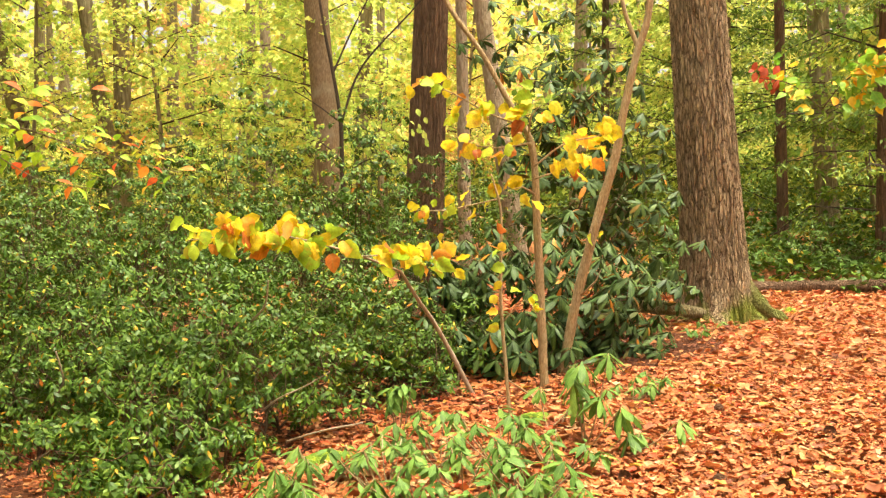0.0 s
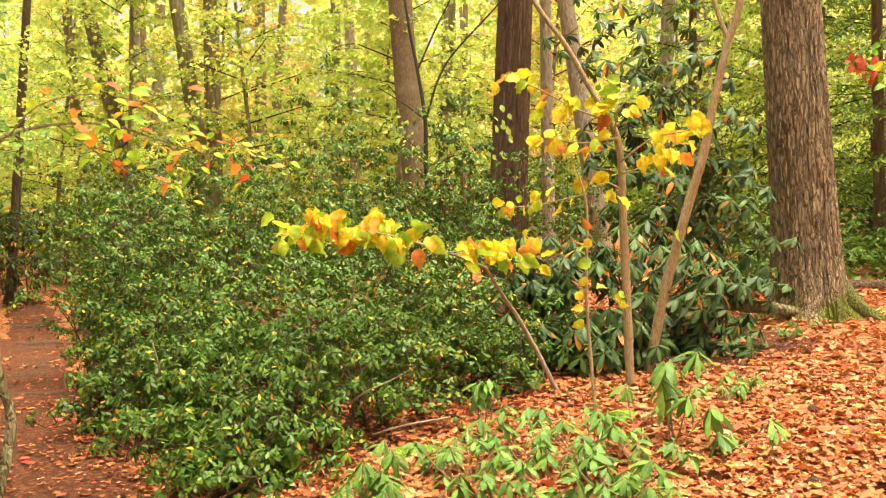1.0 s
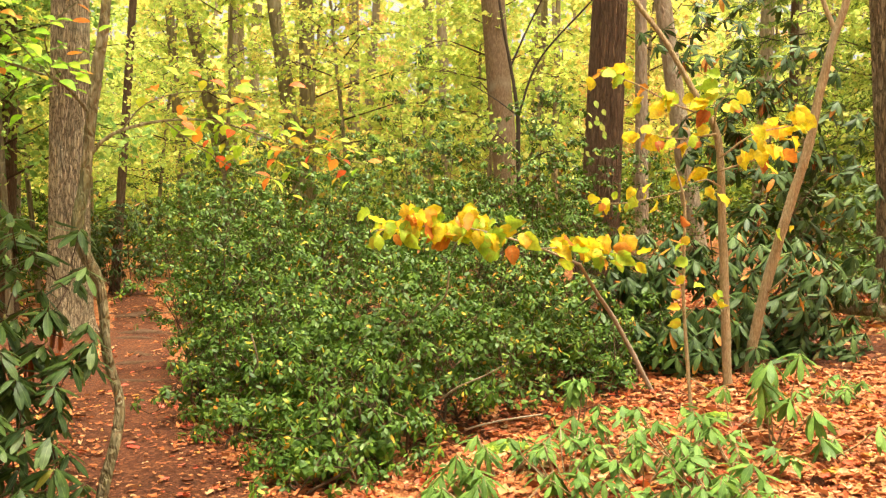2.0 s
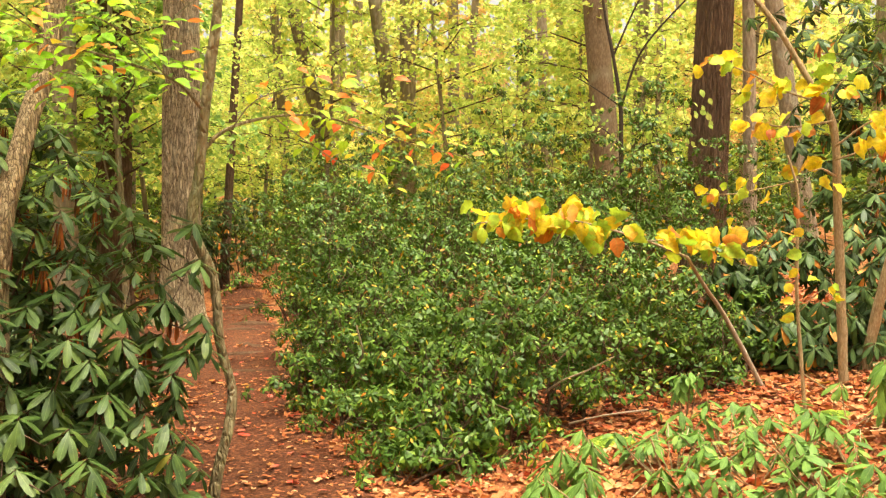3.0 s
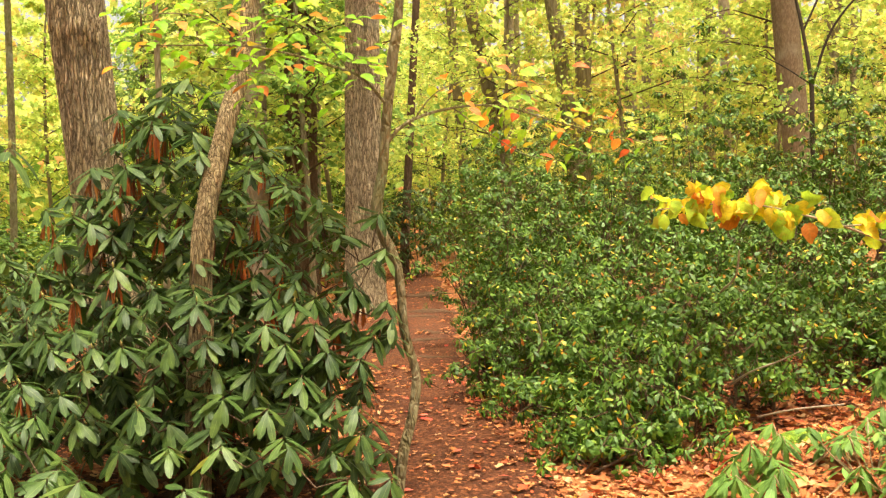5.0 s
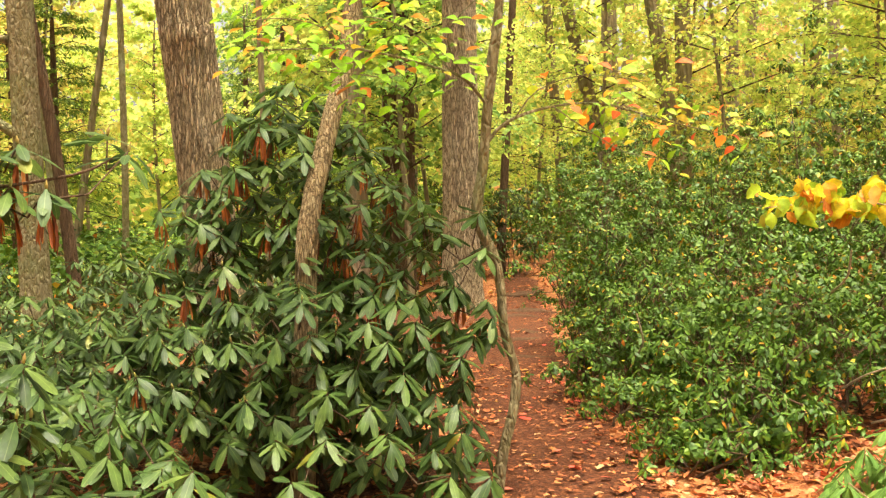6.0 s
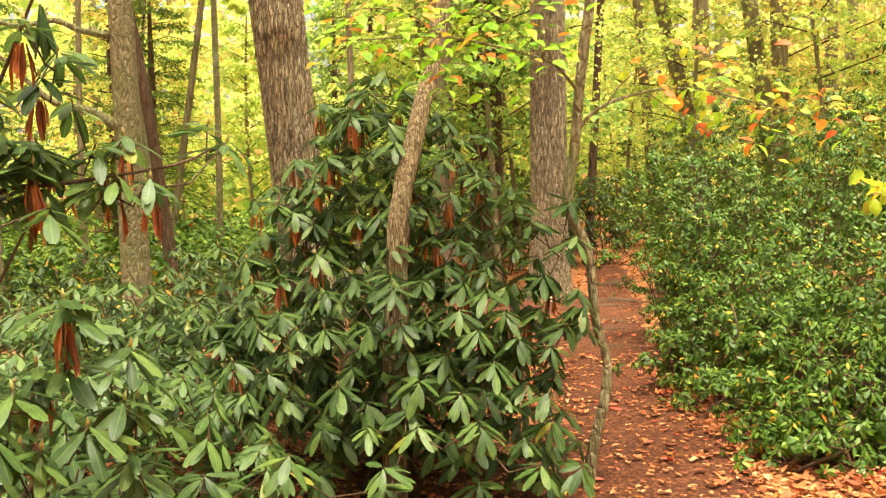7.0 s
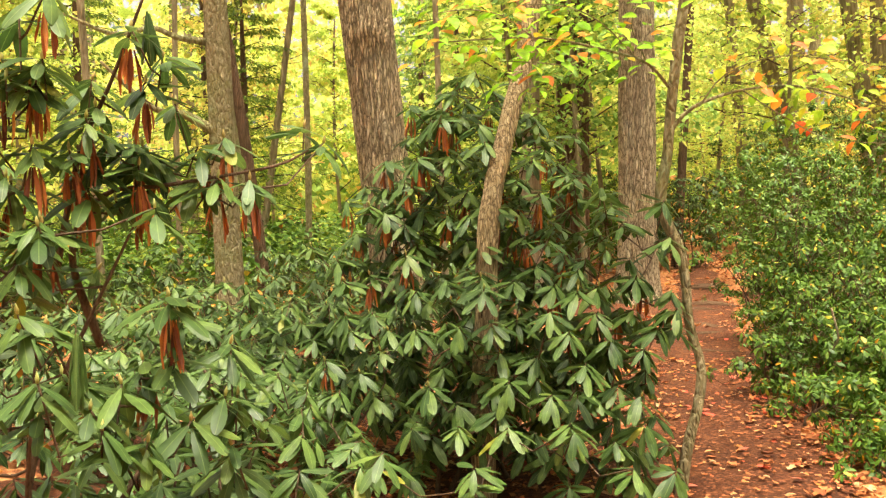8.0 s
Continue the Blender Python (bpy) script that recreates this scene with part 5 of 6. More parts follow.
def tuft_tips(tufts, per, centre, radii, seed):
    """Twig ends gathered in flat domed tufts, with gaps between the tufts."""
    c, a = spaced(lumpy_tips(tufts * 2, centre, radii, 0.62, -0.6, seed), 0.19)
    c, a = np.repeat(c[:tufts], per, 0), np.repeat(a[:tufts], per, 0)
    off = RNG.normal(0, 1, c.shape) * (0.095, 0.095, 0.022)
    off[:, 2] -= 2.2 * (off[:, 0] ** 2 + off[:, 1] ** 2)
    return c + off, unit(np.array([0, 0, 1.0]) + off * (4, 4, 0) + a * 0.45)


def laurel(x, y, w, h, n, seed, pieces=0, length=0.047):
    """Mountain laurel: thin crooked stems and many small whorls of glossy leaves."""
    root = np.array([x, y, gz(x, y)])
    bush = thing("laurel_bush", tuple(root), "dense mountain laurel bush with small glossy green leaves", "shrub", "laurel thicket")
    t, a = merged(tuft_tips(n // 9, 12 if y < 9 else 8, (x, y, root[2] + h * 0.50), (w, w * 0.9, h * 0.58), seed),
                  lumpy_tips(n // 2, (x, y, root[2] + h * 0.40), (w * 0.75, w * 0.7, h * 0.42), 0.1, -0.9, seed + 50))
    t[:, 2] = np.maximum(t[:, 2], ground_z(t[:, 0], t[:, 1]) + 0.06)
    n = len(t)
    mains, twigs = twig_runs(t[: n * 2 // 5], a[: n * 2 // 5], root, 8, 0.011, 0.0028)
    add_stems(mains, twigs, bush, root, TWIG, 5, 0.1, 0.16)
    pos, rot, size, _ = whorl_leaves(t, a, (6, 9), 17, 12, length if y < 9 else length * 1.3)
    order = np.argsort(np.hypot(pos[:, 0], pos[:, 1]))
    near, rest = order[:pieces], order[pieces:]
    if pieces:
        leaf_parts("leaf", LAUREL_SHAPES, pos[near], rot[near], size[near], bush, root)
    part("foliage", leaf_mesh("foliage", LAUREL_LEAF if y < 5.6 else LAUREL_FAR, pos[rest], rot[rest], size[rest], LAUREL, bend=0.2, origin=root), bush, "small glossy green leaves", "stuff")


for k, (x, y, w, h, n, pieces) in enumerate((
    (-0.38, 6.75, 0.42, 0.75, 170, 0), (-2.28, 5.42, 0.32, 0.45, 120, 120), (-2.80, 6.00, 0.36, 0.55, 130, 60), (-1.55, 4.52, 0.30, 0.30, 90, 120), (-3.50, 7.65, 0.40, 0.70, 150, 0), (-1.72, 4.78, 0.34, 0.36, 110, 200), (0.02, 7.15, 0.40, 0.60, 150, 0), (-1.32, 4.82, 0.42, 0.42, 150, 200), (-1.85, 5.12, 0.45, 0.52, 170, 200), (-1.42, 5.25, 0.52, 0.62, 240, 160), (-2.05, 5.72, 0.52, 0.78, 240, 240), (-0.95, 5.75, 0.55, 0.78, 240, 200), (-2.65, 6.35, 0.55, 0.95, 240, 160), (-1.70, 6.30, 0.68, 1.05, 300, 60), (-0.75, 6.60, 0.58, 1.00, 260, 60),
    (-3.15, 7.25, 0.62, 1.40, 280, 60), (-2.30, 7.10, 0.75, 1.25, 320, 0), (-1.35, 7.10, 0.75, 1.25, 320, 0), (-0.70, 7.60, 0.68, 1.25, 280, 0), (-3.75, 8.0, 0.62, 1.60, 280, 0),
    (-1.65, 8.10, 0.85, 1.55, 330, 0), (-2.75, 8.55, 0.85, 1.55, 330, 0), (-3.55, 8.75, 0.70, 1.35, 280, 0), (-0.75, 8.80, 0.85, 1.60, 330, 0),
    (-2.05, 9.60, 0.95, 2.73, 436, 0), (-0.90, 10.3, 0.95, 2.60, 413, 0), (-3.30, 10.2, 0.95, 2.27, 413, 0), (-4.35, 10.5, 0.85, 2.08, 379, 0),
    (-5.30, 11.9, 0.95, 2.41, 413, 0), (-4.10, 12.4, 1.1, 2.47, 413, 0), (-6.10, 13.4, 0.95, 2.54, 413, 0), (-2.60, 12.4, 1.2, 2.47, 413, 0), (-0.60, 12.3, 1.2, 2.21, 379, 0), (-7.4, 15.9, 1.1, 2.47, 379, 0),
    (-5.6, 16.0, 1.4, 2.47, 379, 0), (-3.5, 15.6, 1.4, 2.34, 379, 0), (-9.3, 13.2, 1.0, 2.08, 368, 0), (-10.6, 16.2, 1.2, 2.47, 368, 0), (-10.4, 19.9, 1.5, 2.60, 368, 0), (0.6, 15.0, 1.4, 1.95, 368, 0),
    (3.6, 12.8, 0.9, 0.8, 240, 0), (5.0, 13.2, 1.0, 0.9, 240, 0), (6.6, 13.0, 1.0, 0.7, 240, 0), (2.7, 11.8, 0.8, 0.9, 140, 0),
)):
    laurel(x, y, w, h, n, 100 + k, pieces)


def seedling(x, y, h, whorls, length, seed, spread=0.16, label="young light-green seedling in the leaf litter", name="seedling"):
    """A small plant: a few thin stems, each ending in a whorl of pale leaves."""
    r = np.random.default_rng(seed)
    whorls = int(whorls * 1.5) if length < 0.11 else whorls
    z = gz(x, y)
    plant = thing(name, (x, y, z), label, "seedling", "seedlings in the litter")
    t = np.stack((x + r.normal(0, spread, whorls), y + r.normal(0, spread, whorls), z + h * r.uniform(0.45, 1.05, whorls)), -1)
    a = unit(np.stack((r.normal(0, 0.2, whorls), r.normal(0, 0.2, whorls), np.ones(whorls)), -1))
    runs = [(np.array([(x + r.normal(0, 0.02), y + r.normal(0, 0.02), z - 0.02), (x * 0.4 + p[0] * 0.6, y * 0.4 + p[1] * 0.6, z * 0.55 + p[2] * 0.45), p]), (0.005, 0.004, 0.003)) for p in t]
    stems = [part("stem", tubes_mesh("stem", [run], STEM, sides=5, step=0.05, origin=(x, y, z)), plant) for run in runs]
    pos, rot, size, which = whorl_leaves(t, a, (6, 9) if name == "seedling" else (8, 11), 26 if name != "seedling" else 16, 10, length)
    for k, stem in enumerate(stems):
        m = which == k
        leaf_parts("leaf", SEEDLING_SHAPES if name == "seedling" else LONG_SHAPES, pos[m], rot[m], size[m], stem, (x, y, z))


SEEDLING_SHAPES = [mesh_of("leaf", v, f, SEEDLING, uv) for v, f, uv in (blade((0.02, 0.12, 0.19, 0.20, 0.14, 0.02), 0.18, 0.1, 0.012, 1), blade((0.02, 0.12, 0.18, 0.18, 0.12, 0.02), 0.4, -0.15, 0.012, 2))]

LONG_SHAPES = [mesh_of("leaf", v, f, SEEDLING, uv) for v, f, uv in (blade((0.02, 0.065, 0.11, 0.13, 0.12, 0.03), 0.22, -0.12, 0.012, 1), blade((0.02, 0.06, 0.10, 0.12, 0.11, 0.03), 0.35, -0.2, 0.012, 2))]

BIG = "young rhododendron with long pale-green leaves in the litter"
for k, (x, y, h, w, ln, sp, lb) in enumerate((
    (-0.80, 4.35, 0.26, 5, 0.17, 0.12, BIG), (-0.55, 4.10, 0.18, 4, 0.16, 0.12, BIG), (-0.62, 4.65, 0.25, 4, 0.12, 0.12, BIG),
    (0.80, 5.25, 0.50, 6, 0.185, 0.08, BIG), (0.98, 5.02, 0.22, 3, 0.16, 0.12, BIG), (0.62, 5.55, 0.36, 3, 0.15, 0.10, BIG),
    (-0.26, 5.25, 0.42, 4, 0.11, 0.06, ""), (-0.02, 5.05, 0.30, 7, 0.10, 0.14, ""), (-0.28, 4.55, 0.24, 9, 0.10, 0.16, ""), (0.10, 4.55, 0.24, 9, 0.10, 0.16, ""),
    (0.42, 4.45, 0.24, 9, 0.10, 0.15, ""), (0.32, 4.85, 0.28, 8, 0.10, 0.14, ""), (0.58, 4.75, 0.26, 6, 0.10, 0.12, ""), (-0.05, 4.20, 0.20, 8, 0.10, 0.15, ""), (0.35, 4.12, 0.18, 8, 0.10, 0.15, ""),
    (1.45, 6.40, 0.16, 5, 0.09, 0.12, ""), (1.25, 6.15, 0.14, 4, 0.09, 0.10, ""), (2.05, 8.75, 0.22, 3, 0.15, 0.05, BIG), (2.3, 8.6, 0.14, 4, 0.08, 0.1, ""), (2.6, 9.1, 0.14, 3, 0.08, 0.1, ""), (-0.05, 6.6, 0.28, 2, 0.10, 0.03, ""),
    (-1.78, 1.62, 0.62, 2, 0.14, 0.10, BIG), (-1.75, 1.42, 0.55, 2, 0.13, 0.08, BIG),
)):
    seedling(x, y, h, w, ln * 0.9, 200 + k, sp, lb or "young light-green seedling in the leaf litter", "rhododendron_seedling" if lb else "seedling")


# ---- saplings with coloured leaves ----
def broadleaf_branch(runs_in, dens, size, seed, width=0.1, up=0.02, aim=(-0.05, -1.0), lift=0.35, hang=(0.2, 1.4), scatter=0.62):
    """Leaves hung along branches: places, turns and sizes."""
    r = np.random.default_rng(seed)
    pos, rot, sz = [], [], []
    for pts, a, b in runs_in:
        p, _ = smooth_path(pts, (1,) * len(pts), 0.02)
        ln = np.linalg.norm(np.diff(p, axis=0), axis=1).sum()
        n = max(2, int(ln * dens))
        t = a + (b - a) * (np.arange(n) + r.random(n)) / n
        q = p[(t * (len(p) - 1)).astype(int)]
        tan = unit(p[-1] - p[0])
        side = unit(np.cross(tan, (0, 0, 1)))
        s = r.choice((-1, 1), n)[:, None] * side + tan * r.uniform(0.1, 0.8, n)[:, None]
        off = s * width * r.uniform(0.15, 1.0, n)[:, None] + np.column_stack((np.zeros(n), np.zeros(n), r.normal(up, width * 0.45, n)))
        way = unit(s + np.array([0, 0, -1]) * r.uniform(hang[0], hang[1], n)[:, None])
        # directions flattened in depth and faces aimed to suit the camera's view
        way = unit(way * (1, 0.35, 1))
        face = np.array([aim[0], aim[1], lift]) + r.normal(0, scatter, (n, 3))
        pos.append(q + off), rot.append(frames_from(way, face)), sz.append(size * r.uniform(0.65, 1.15, n))
    return np.vstack(pos), np.vstack(rot), np.concatenate(sz)


def leaf_shapes(material, *shapes):
    return [mesh_of("leaf", v, f, material, uv) for v, f, uv in shapes]


def sapling(name, label, stems, branches, leafy, dens, size, shapes, seed, material=STEM, width=0.1, sides=10, rough=0.12, category="sapling", lift=0.35, aim=(-0.05, -1.0), hang=(0.2, 1.4), scatter=0.62):
    foot = np.array(stems[0][0][0], float)
    foot[2] = gz(foot[0], foot[1])
    tree = thing(name, tuple(foot), label, category, "leafy saplings")
    for pts, rad in stems:
        pts = [np.array(p, float) for p in pts]
        part("stem", tubes_mesh("stem", [(pts, rad)], material, sides=sides, step=0.04, rough=rough, origin=foot), tree)
    made = {}
    for pts, rad in branches:
        made[str(pts)] = part("branch", tubes_mesh("branch", [(np.array(pts, float), rad)], material, sides=6, step=0.05, rough=0.1, origin=foot), tree)
    for k, (p, a, b) in enumerate(leafy):
        pos, rot, sz = broadleaf_branch([(np.array(p, float), a, b)], dens, size, seed + 37 * k, width, aim=aim, lift=lift, hang=hang, scatter=scatter)
        leaf_parts("leaf", shapes, pos, rot, sz, made.get(str(p), tree), foot)
    return tree


YELLOW_SHAPES = leaf_shapes(YELLOW, blade((0.12, 0.32, 0.41, 0.45, 0.43, 0.35, 0.20, 0.03), 0.25, 0.25, 0.06, 5), blade((0.10, 0.30, 0.38, 0.42, 0.40, 0.32, 0.18, 0.03), 0.45, 0.5, 0.07, 1), blade((0.13, 0.33, 0.42, 0.47, 0.45, 0.37, 0.21, 0.04), 0.15, -0.3, 0.08, 2), blade((0.10, 0.26, 0.32, 0.38, 0.36, 0.28, 0.16, 0.03), 0.35, 0.9, 0.09, 3), blade((0.10, 0.27, 0.35, 0.40, 0.38, 0.30, 0.17, 0.03), 0.6, -0.6, 0.09, 4))
H_MAIN = [(-0.27, 5.99, 1.23), (-0.51, 5.88, 1.33), (-0.77, 5.65, 1.42), (-1.01, 5.51, 1.47), (-1.24, 5.36, 1.46), (-1.42, 5.21, 1.44)]
H_SIDE = [(-0.51, 5.88, 1.33), (-0.34, 5.90, 1.34), (-0.16, 5.95, 1.33), (0.04, 6.00, 1.28)]
sapling("yellow_sapling", "leaning sapling with one branch of large yellow leaves", [([(0.28, 6.59, 0.2), (-0.02, 6.40, 0.79), (-0.17, 6.20, 1.04), (-0.27, 5.99, 1.23)], (0.019, 0.016, 0.013, 0.010))],
        [(H_MAIN, (0.009, 0.008, 0.006, 0.004, 0.003)), (H_SIDE, (0.006, 0.004, 0.002))],
        [(H_MAIN, 0.30, 1.0), (H_MAIN, 0.42, 0.9), (H_SIDE, 0.05, 1.0), (H_SIDE, 0.2, 1.0)], 36, 0.118, YELLOW_SHAPES, 301, material=DEADWOOD, width=0.095, hang=(0.0, 0.9), scatter=0.8, lift=0.5)
C1 = [(0.63, 6.71, 2.12), (0.39, 6.66, 2.08), (0.20, 6.61, 2.10), (0.08, 6.62, 2.16)]
C3 = [(0.49, 6.72, 2.27), (0.31, 6.72, 2.34), (0.06, 6.72, 2.48), (-0.18, 6.72, 2.56)]
C2 = [(0.65, 6.71, 1.95), (0.87, 6.66, 2.11), (1.10, 6.62, 2.16), (1.16, 6.62, 2.22)]
C4 = [(0.65, 6.71, 1.86), (0.87, 6.66, 1.93), (1.02, 6.61, 1.96)]
C5 = [(0.61, 6.72, 2.15), (0.63, 6.67, 2.31), (0.70, 6.62, 2.38)]
C6 = [(0.66, 6.71, 1.75), (0.56, 6.61, 1.80), (0.48, 6.61, 1.78)]
sapling("yellow_sapling", "crooked brown sapling with clusters of yellow and orange leaves", [([(0.74, 6.76, 0.25), (0.71, 6.76, 0.91), (0.68, 6.77, 1.53), (0.64, 6.77, 2.10), (0.45, 6.78, 2.47), (0.27, 6.79, 2.79), (0.02, 6.80, 3.16), (-0.15, 6.85, 3.7)], (0.036, 0.032, 0.029, 0.025, 0.02, 0.02, 0.018, 0.01))],
        [(c, (0.008, 0.006, 0.003)) for c in (C1, C2, C3, C4, C5, C6)], [(C1, 0.1, 1.0), (C2, 0.35, 1.0), (C3, 0.05, 1.0), (C4, 0.35, 1.0), (C5, 0.2, 1.0), (C5, 0.2, 1.0), (C6, 0.2, 1.0)], 30, 0.118, YELLOW_SHAPES, 302, width=0.12, hang=(0.1, 1.0), scatter=0.7)
sapling("bare_sapling", "bent bare brown sapling with two stray leaves", [([(0.90, 7.16, 0.3), (1.02, 7.13, 0.97), (1.18, 7.10, 1.61), (1.29, 7.08, 2.0), (1.37, 7.07, 2.42), (1.45, 7.05, 2.80), (1.55, 7.03, 3.22), (1.58, 7.0, 4.2)], (0.042, 0.038, 0.036, 0.033, 0.031, 0.029, 0.027, 0.018))],
        [([(1.47, 7.05, 2.85), (1.36, 7.1, 3.2), (1.3, 7.1, 3.7)], (0.02, 0.016, 0.01)), ([(1.05, 7.1, 1.0), (1.15, 7.0, 1.12), (1.18, 6.98, 1.2)], (0.008, 0.005, 0.003))], [([(1.08, 7.05, 1.45), (1.2, 7.0, 1.5)], 0.0, 1.0)], 16, 0.09, YELLOW_SHAPES, 303, width=0.05)
GB = [(0.37, 5.99, 1.70), (0.2, 6.0, 1.66), (-0.01, 6.0, 1.62), (-0.21, 6.0, 1.63)]
sapling("thin_sapling", "thin straight sapling with a few yellow leaves", [([(0.44, 5.98, 0.2), (0.40, 5.99, 0.65), (0.37, 5.99, 1.09), (0.37, 5.99, 1.60), (0.31, 5.99, 1.85)], (0.014, 0.012, 0.011, 0.009, 0.005))],
        [(GB, (0.006, 0.005, 0.003)), ([(0.38, 5.99, 0.9), (0.52, 5.95, 1.05), (0.6, 5.9, 0.95)], (0.004, 0.003, 0.002)), ([(0.39, 5.99, 0.55), (0.55, 5.95, 0.45), (0.66, 5.9, 0.36)], (0.006, 0.005, 0.003))],
        [(GB, 0.1, 1.0), (GB, 0.3, 1.0), ([(0.38, 5.99, 0.9), (0.52, 5.95, 1.05), (0.6, 5.9, 0.95)], 0.5, 1.0), ([(0.37, 5.95, 0.8), (0.42, 5.9, 1.45)], 0.0, 1.0)], 14, 0.080, YELLOW_SHAPES, 304, width=0.07)

TURN_SHAPES = leaf_shapes(RED_LEAF, OVAL_LEAF, blade((0.02, 0.25, 0.31, 0.2, 0.01), 0.3, 0.35))
R1 = [(-2.40, 3.84, 1.76), (-2.30, 3.90, 1.88), (-2.16, 4.11, 1.96), (-2.00, 4.35, 1.98), (-1.83, 4.59, 1.92), (-1.65, 4.84, 1.86), (-1.43, 5.11, 1.81)]
R1B = [(-2.27, 3.90, 1.88), (-2.15, 3.93, 2.02), (-1.96, 4.07, 2.09), (-1.76, 4.34, 2.07)]
R1C = [(-2.16, 4.11, 1.96), (-2.02, 4.26, 1.83), (-1.90, 4.47, 1.73), (-1.72, 4.71, 1.70)]
R2 = [(-2.38, 3.85, 1.96), (-2.39, 3.65, 2.07), (-2.45, 3.47, 2.11), (-2.56, 3.28, 2.15), (-2.66, 3.08, 2.16), (-2.83, 2.71, 2.12)]
R2B = [(-2.40, 3.57, 2.09), (-2.44, 3.37, 2.22), (-2.50, 3.20, 2.28), (-2.58, 3.03, 2.28)]
R2C = [(-2.47, 3.40, 2.11), (-2.54, 3.29, 2.05), (-2.60, 3.12, 2.05), (-2.67, 2.95, 2.05)]
R2E = [(-2.39, 3.65, 2.07), (-2.39, 3.52, 2.23), (-2.28, 3.49, 2.34), (-2.16, 3.58, 2.46)]
R2D = [(-2.62, 3.11, 2.16), (-2.67, 2.96, 2.24), (-2.72, 2.80, 2.25), (-2.76, 2.65, 2.22)]
trailside = sapling("turning_sapling", "crooked trailside sapling with green leaves turning red", [([(-2.33, 3.78, 0.0), (-2.30, 3.82, 0.28), (-2.27, 3.90, 0.62), (-2.32, 3.88, 0.88), (-2.35, 3.87, 1.20), (-2.43, 3.82, 1.42), (-2.40, 3.84, 1.68), (-2.38, 3.85, 1.95), (-2.32, 3.88, 2.48), (-2.30, 3.9, 3.1)], (0.030, 0.027, 0.024, 0.023, 0.023, 0.027, 0.024, 0.026, 0.024, 0.018))],
        [(R1, (0.011, 0.010, 0.007, 0.006, 0.004, 0.003, 0.002)), (R1B, (0.004, 0.003, 0.002)), (R1C, (0.004, 0.003, 0.002)), (R2, (0.008, 0.006, 0.005, 0.003)), (R2B, (0.003, 0.003, 0.002)), (R2C, (0.003, 0.003, 0.002)), (R2E, (0.003, 0.003, 0.002)), (R2D, (0.003, 0.003, 0.002))],
        [(R1, 0.2, 1.0), (R1, 0.3, 1.0), (R1B, 0.1, 1.0), (R1C, 0.2, 1.0)], 26, 0.078, TURN_SHAPES, 305, BARK_MOSSY, width=0.15, rough=0.25, lift=1.0, aim=(0.1, -0.25), hang=(-0.1, 0.55), scatter=0.28)
LIME_SHAPES = leaf_shapes(LIME_TURN, OVAL_LEAF, blade((0.02, 0.24, 0.31, 0.28, 0.16, 0.01), 0.35, 0.25))
twigs_of = [o for o in trailside.children if o.name.startswith("branch")]
for k, (run, host) in enumerate(((R2, 3), (R2, 3), (R2B, 4), (R2B, 4), (R2C, 5), (R2C, 5), (R2E, 6), (R2D, 7), (R2D, 7))):
    pos, rot, sz = broadleaf_branch([(np.array(run, float), 0.1, 1.0)], 42, 0.078, 315 + k, 0.16, aim=(0.1, -0.2), lift=1.0, hang=(-0.1, 0.45), scatter=0.25)
    leaf_parts("leaf", LIME_SHAPES, pos, rot, sz, twigs_of[host], tuple(trailside.location))

leaning = sapling("leaning_trunk", "slim leaning tree with furrowed tan bark in the rhododendron", [([(-2.99, 3.15, -0.05), (-2.99, 3.17, 0.56), (-2.99, 3.20, 0.95), (-2.99, 3.22, 1.30), (-3.01, 3.30, 1.54), (-3.03, 3.45, 1.88), (-3.07, 3.70, 2.47), (-3.14, 4.02, 4.4), (-3.30, 4.50, 7.0), (-3.36, 4.85, 9.0)], (0.060, 0.055, 0.053, 0.050, 0.047, 0.044, 0.042, 0.036, 0.022, 0.008))],
        [([(-3.09, 3.86, 3.3), (-2.8, 3.95, 3.8), (-2.5, 4.0, 4.1)], (0.016, 0.012, 0.005))], [([(-3.09, 3.86, 3.3), (-2.8, 3.95, 3.8), (-2.5, 4.0, 4.1)], 0.2, 1.0)], 26, 0.08, TURN_SHAPES, 306, FURROWED, width=0.2, sides=28, rough=0.12, category="tree")

# crown above the view, added to shade the path and shrubs below
runs, pos, rot, sz = crown_sprays((-0.042, 0.195), 5.0, 8.9, 3.1, 16, 220, 0.13, 309)
for k in range(16):
    part("limb", tubes_mesh("limb", runs[5 * k:5 * k + 5], TWIG, sides=4, step=0.5), leaning)
part("crown", leaf_mesh("crown", FAR_LEAF, pos, rot, sz, CANOPY["lime"]), leaning, kind="stuff")

MAPLE_SHAPES = leaf_shapes(MIXED_LEAF, OVAL_LEAF, blade((0.02, 0.27, 0.30, 0.18, 0.01), 0.35, 0.4))
M1 = [(3.0, 7.42, 2.45), (3.17, 7.35, 2.68), (3.42, 7.23, 2.79), (3.7, 7.2, 2.85)]
M2 = [(3.0, 7.42, 2.45), (2.78, 7.5, 2.66), (2.56, 7.58, 2.72)]
M3 = [(3.05, 7.4, 2.5), (3.25, 7.3, 2.5), (3.5, 7.2, 2.55)]
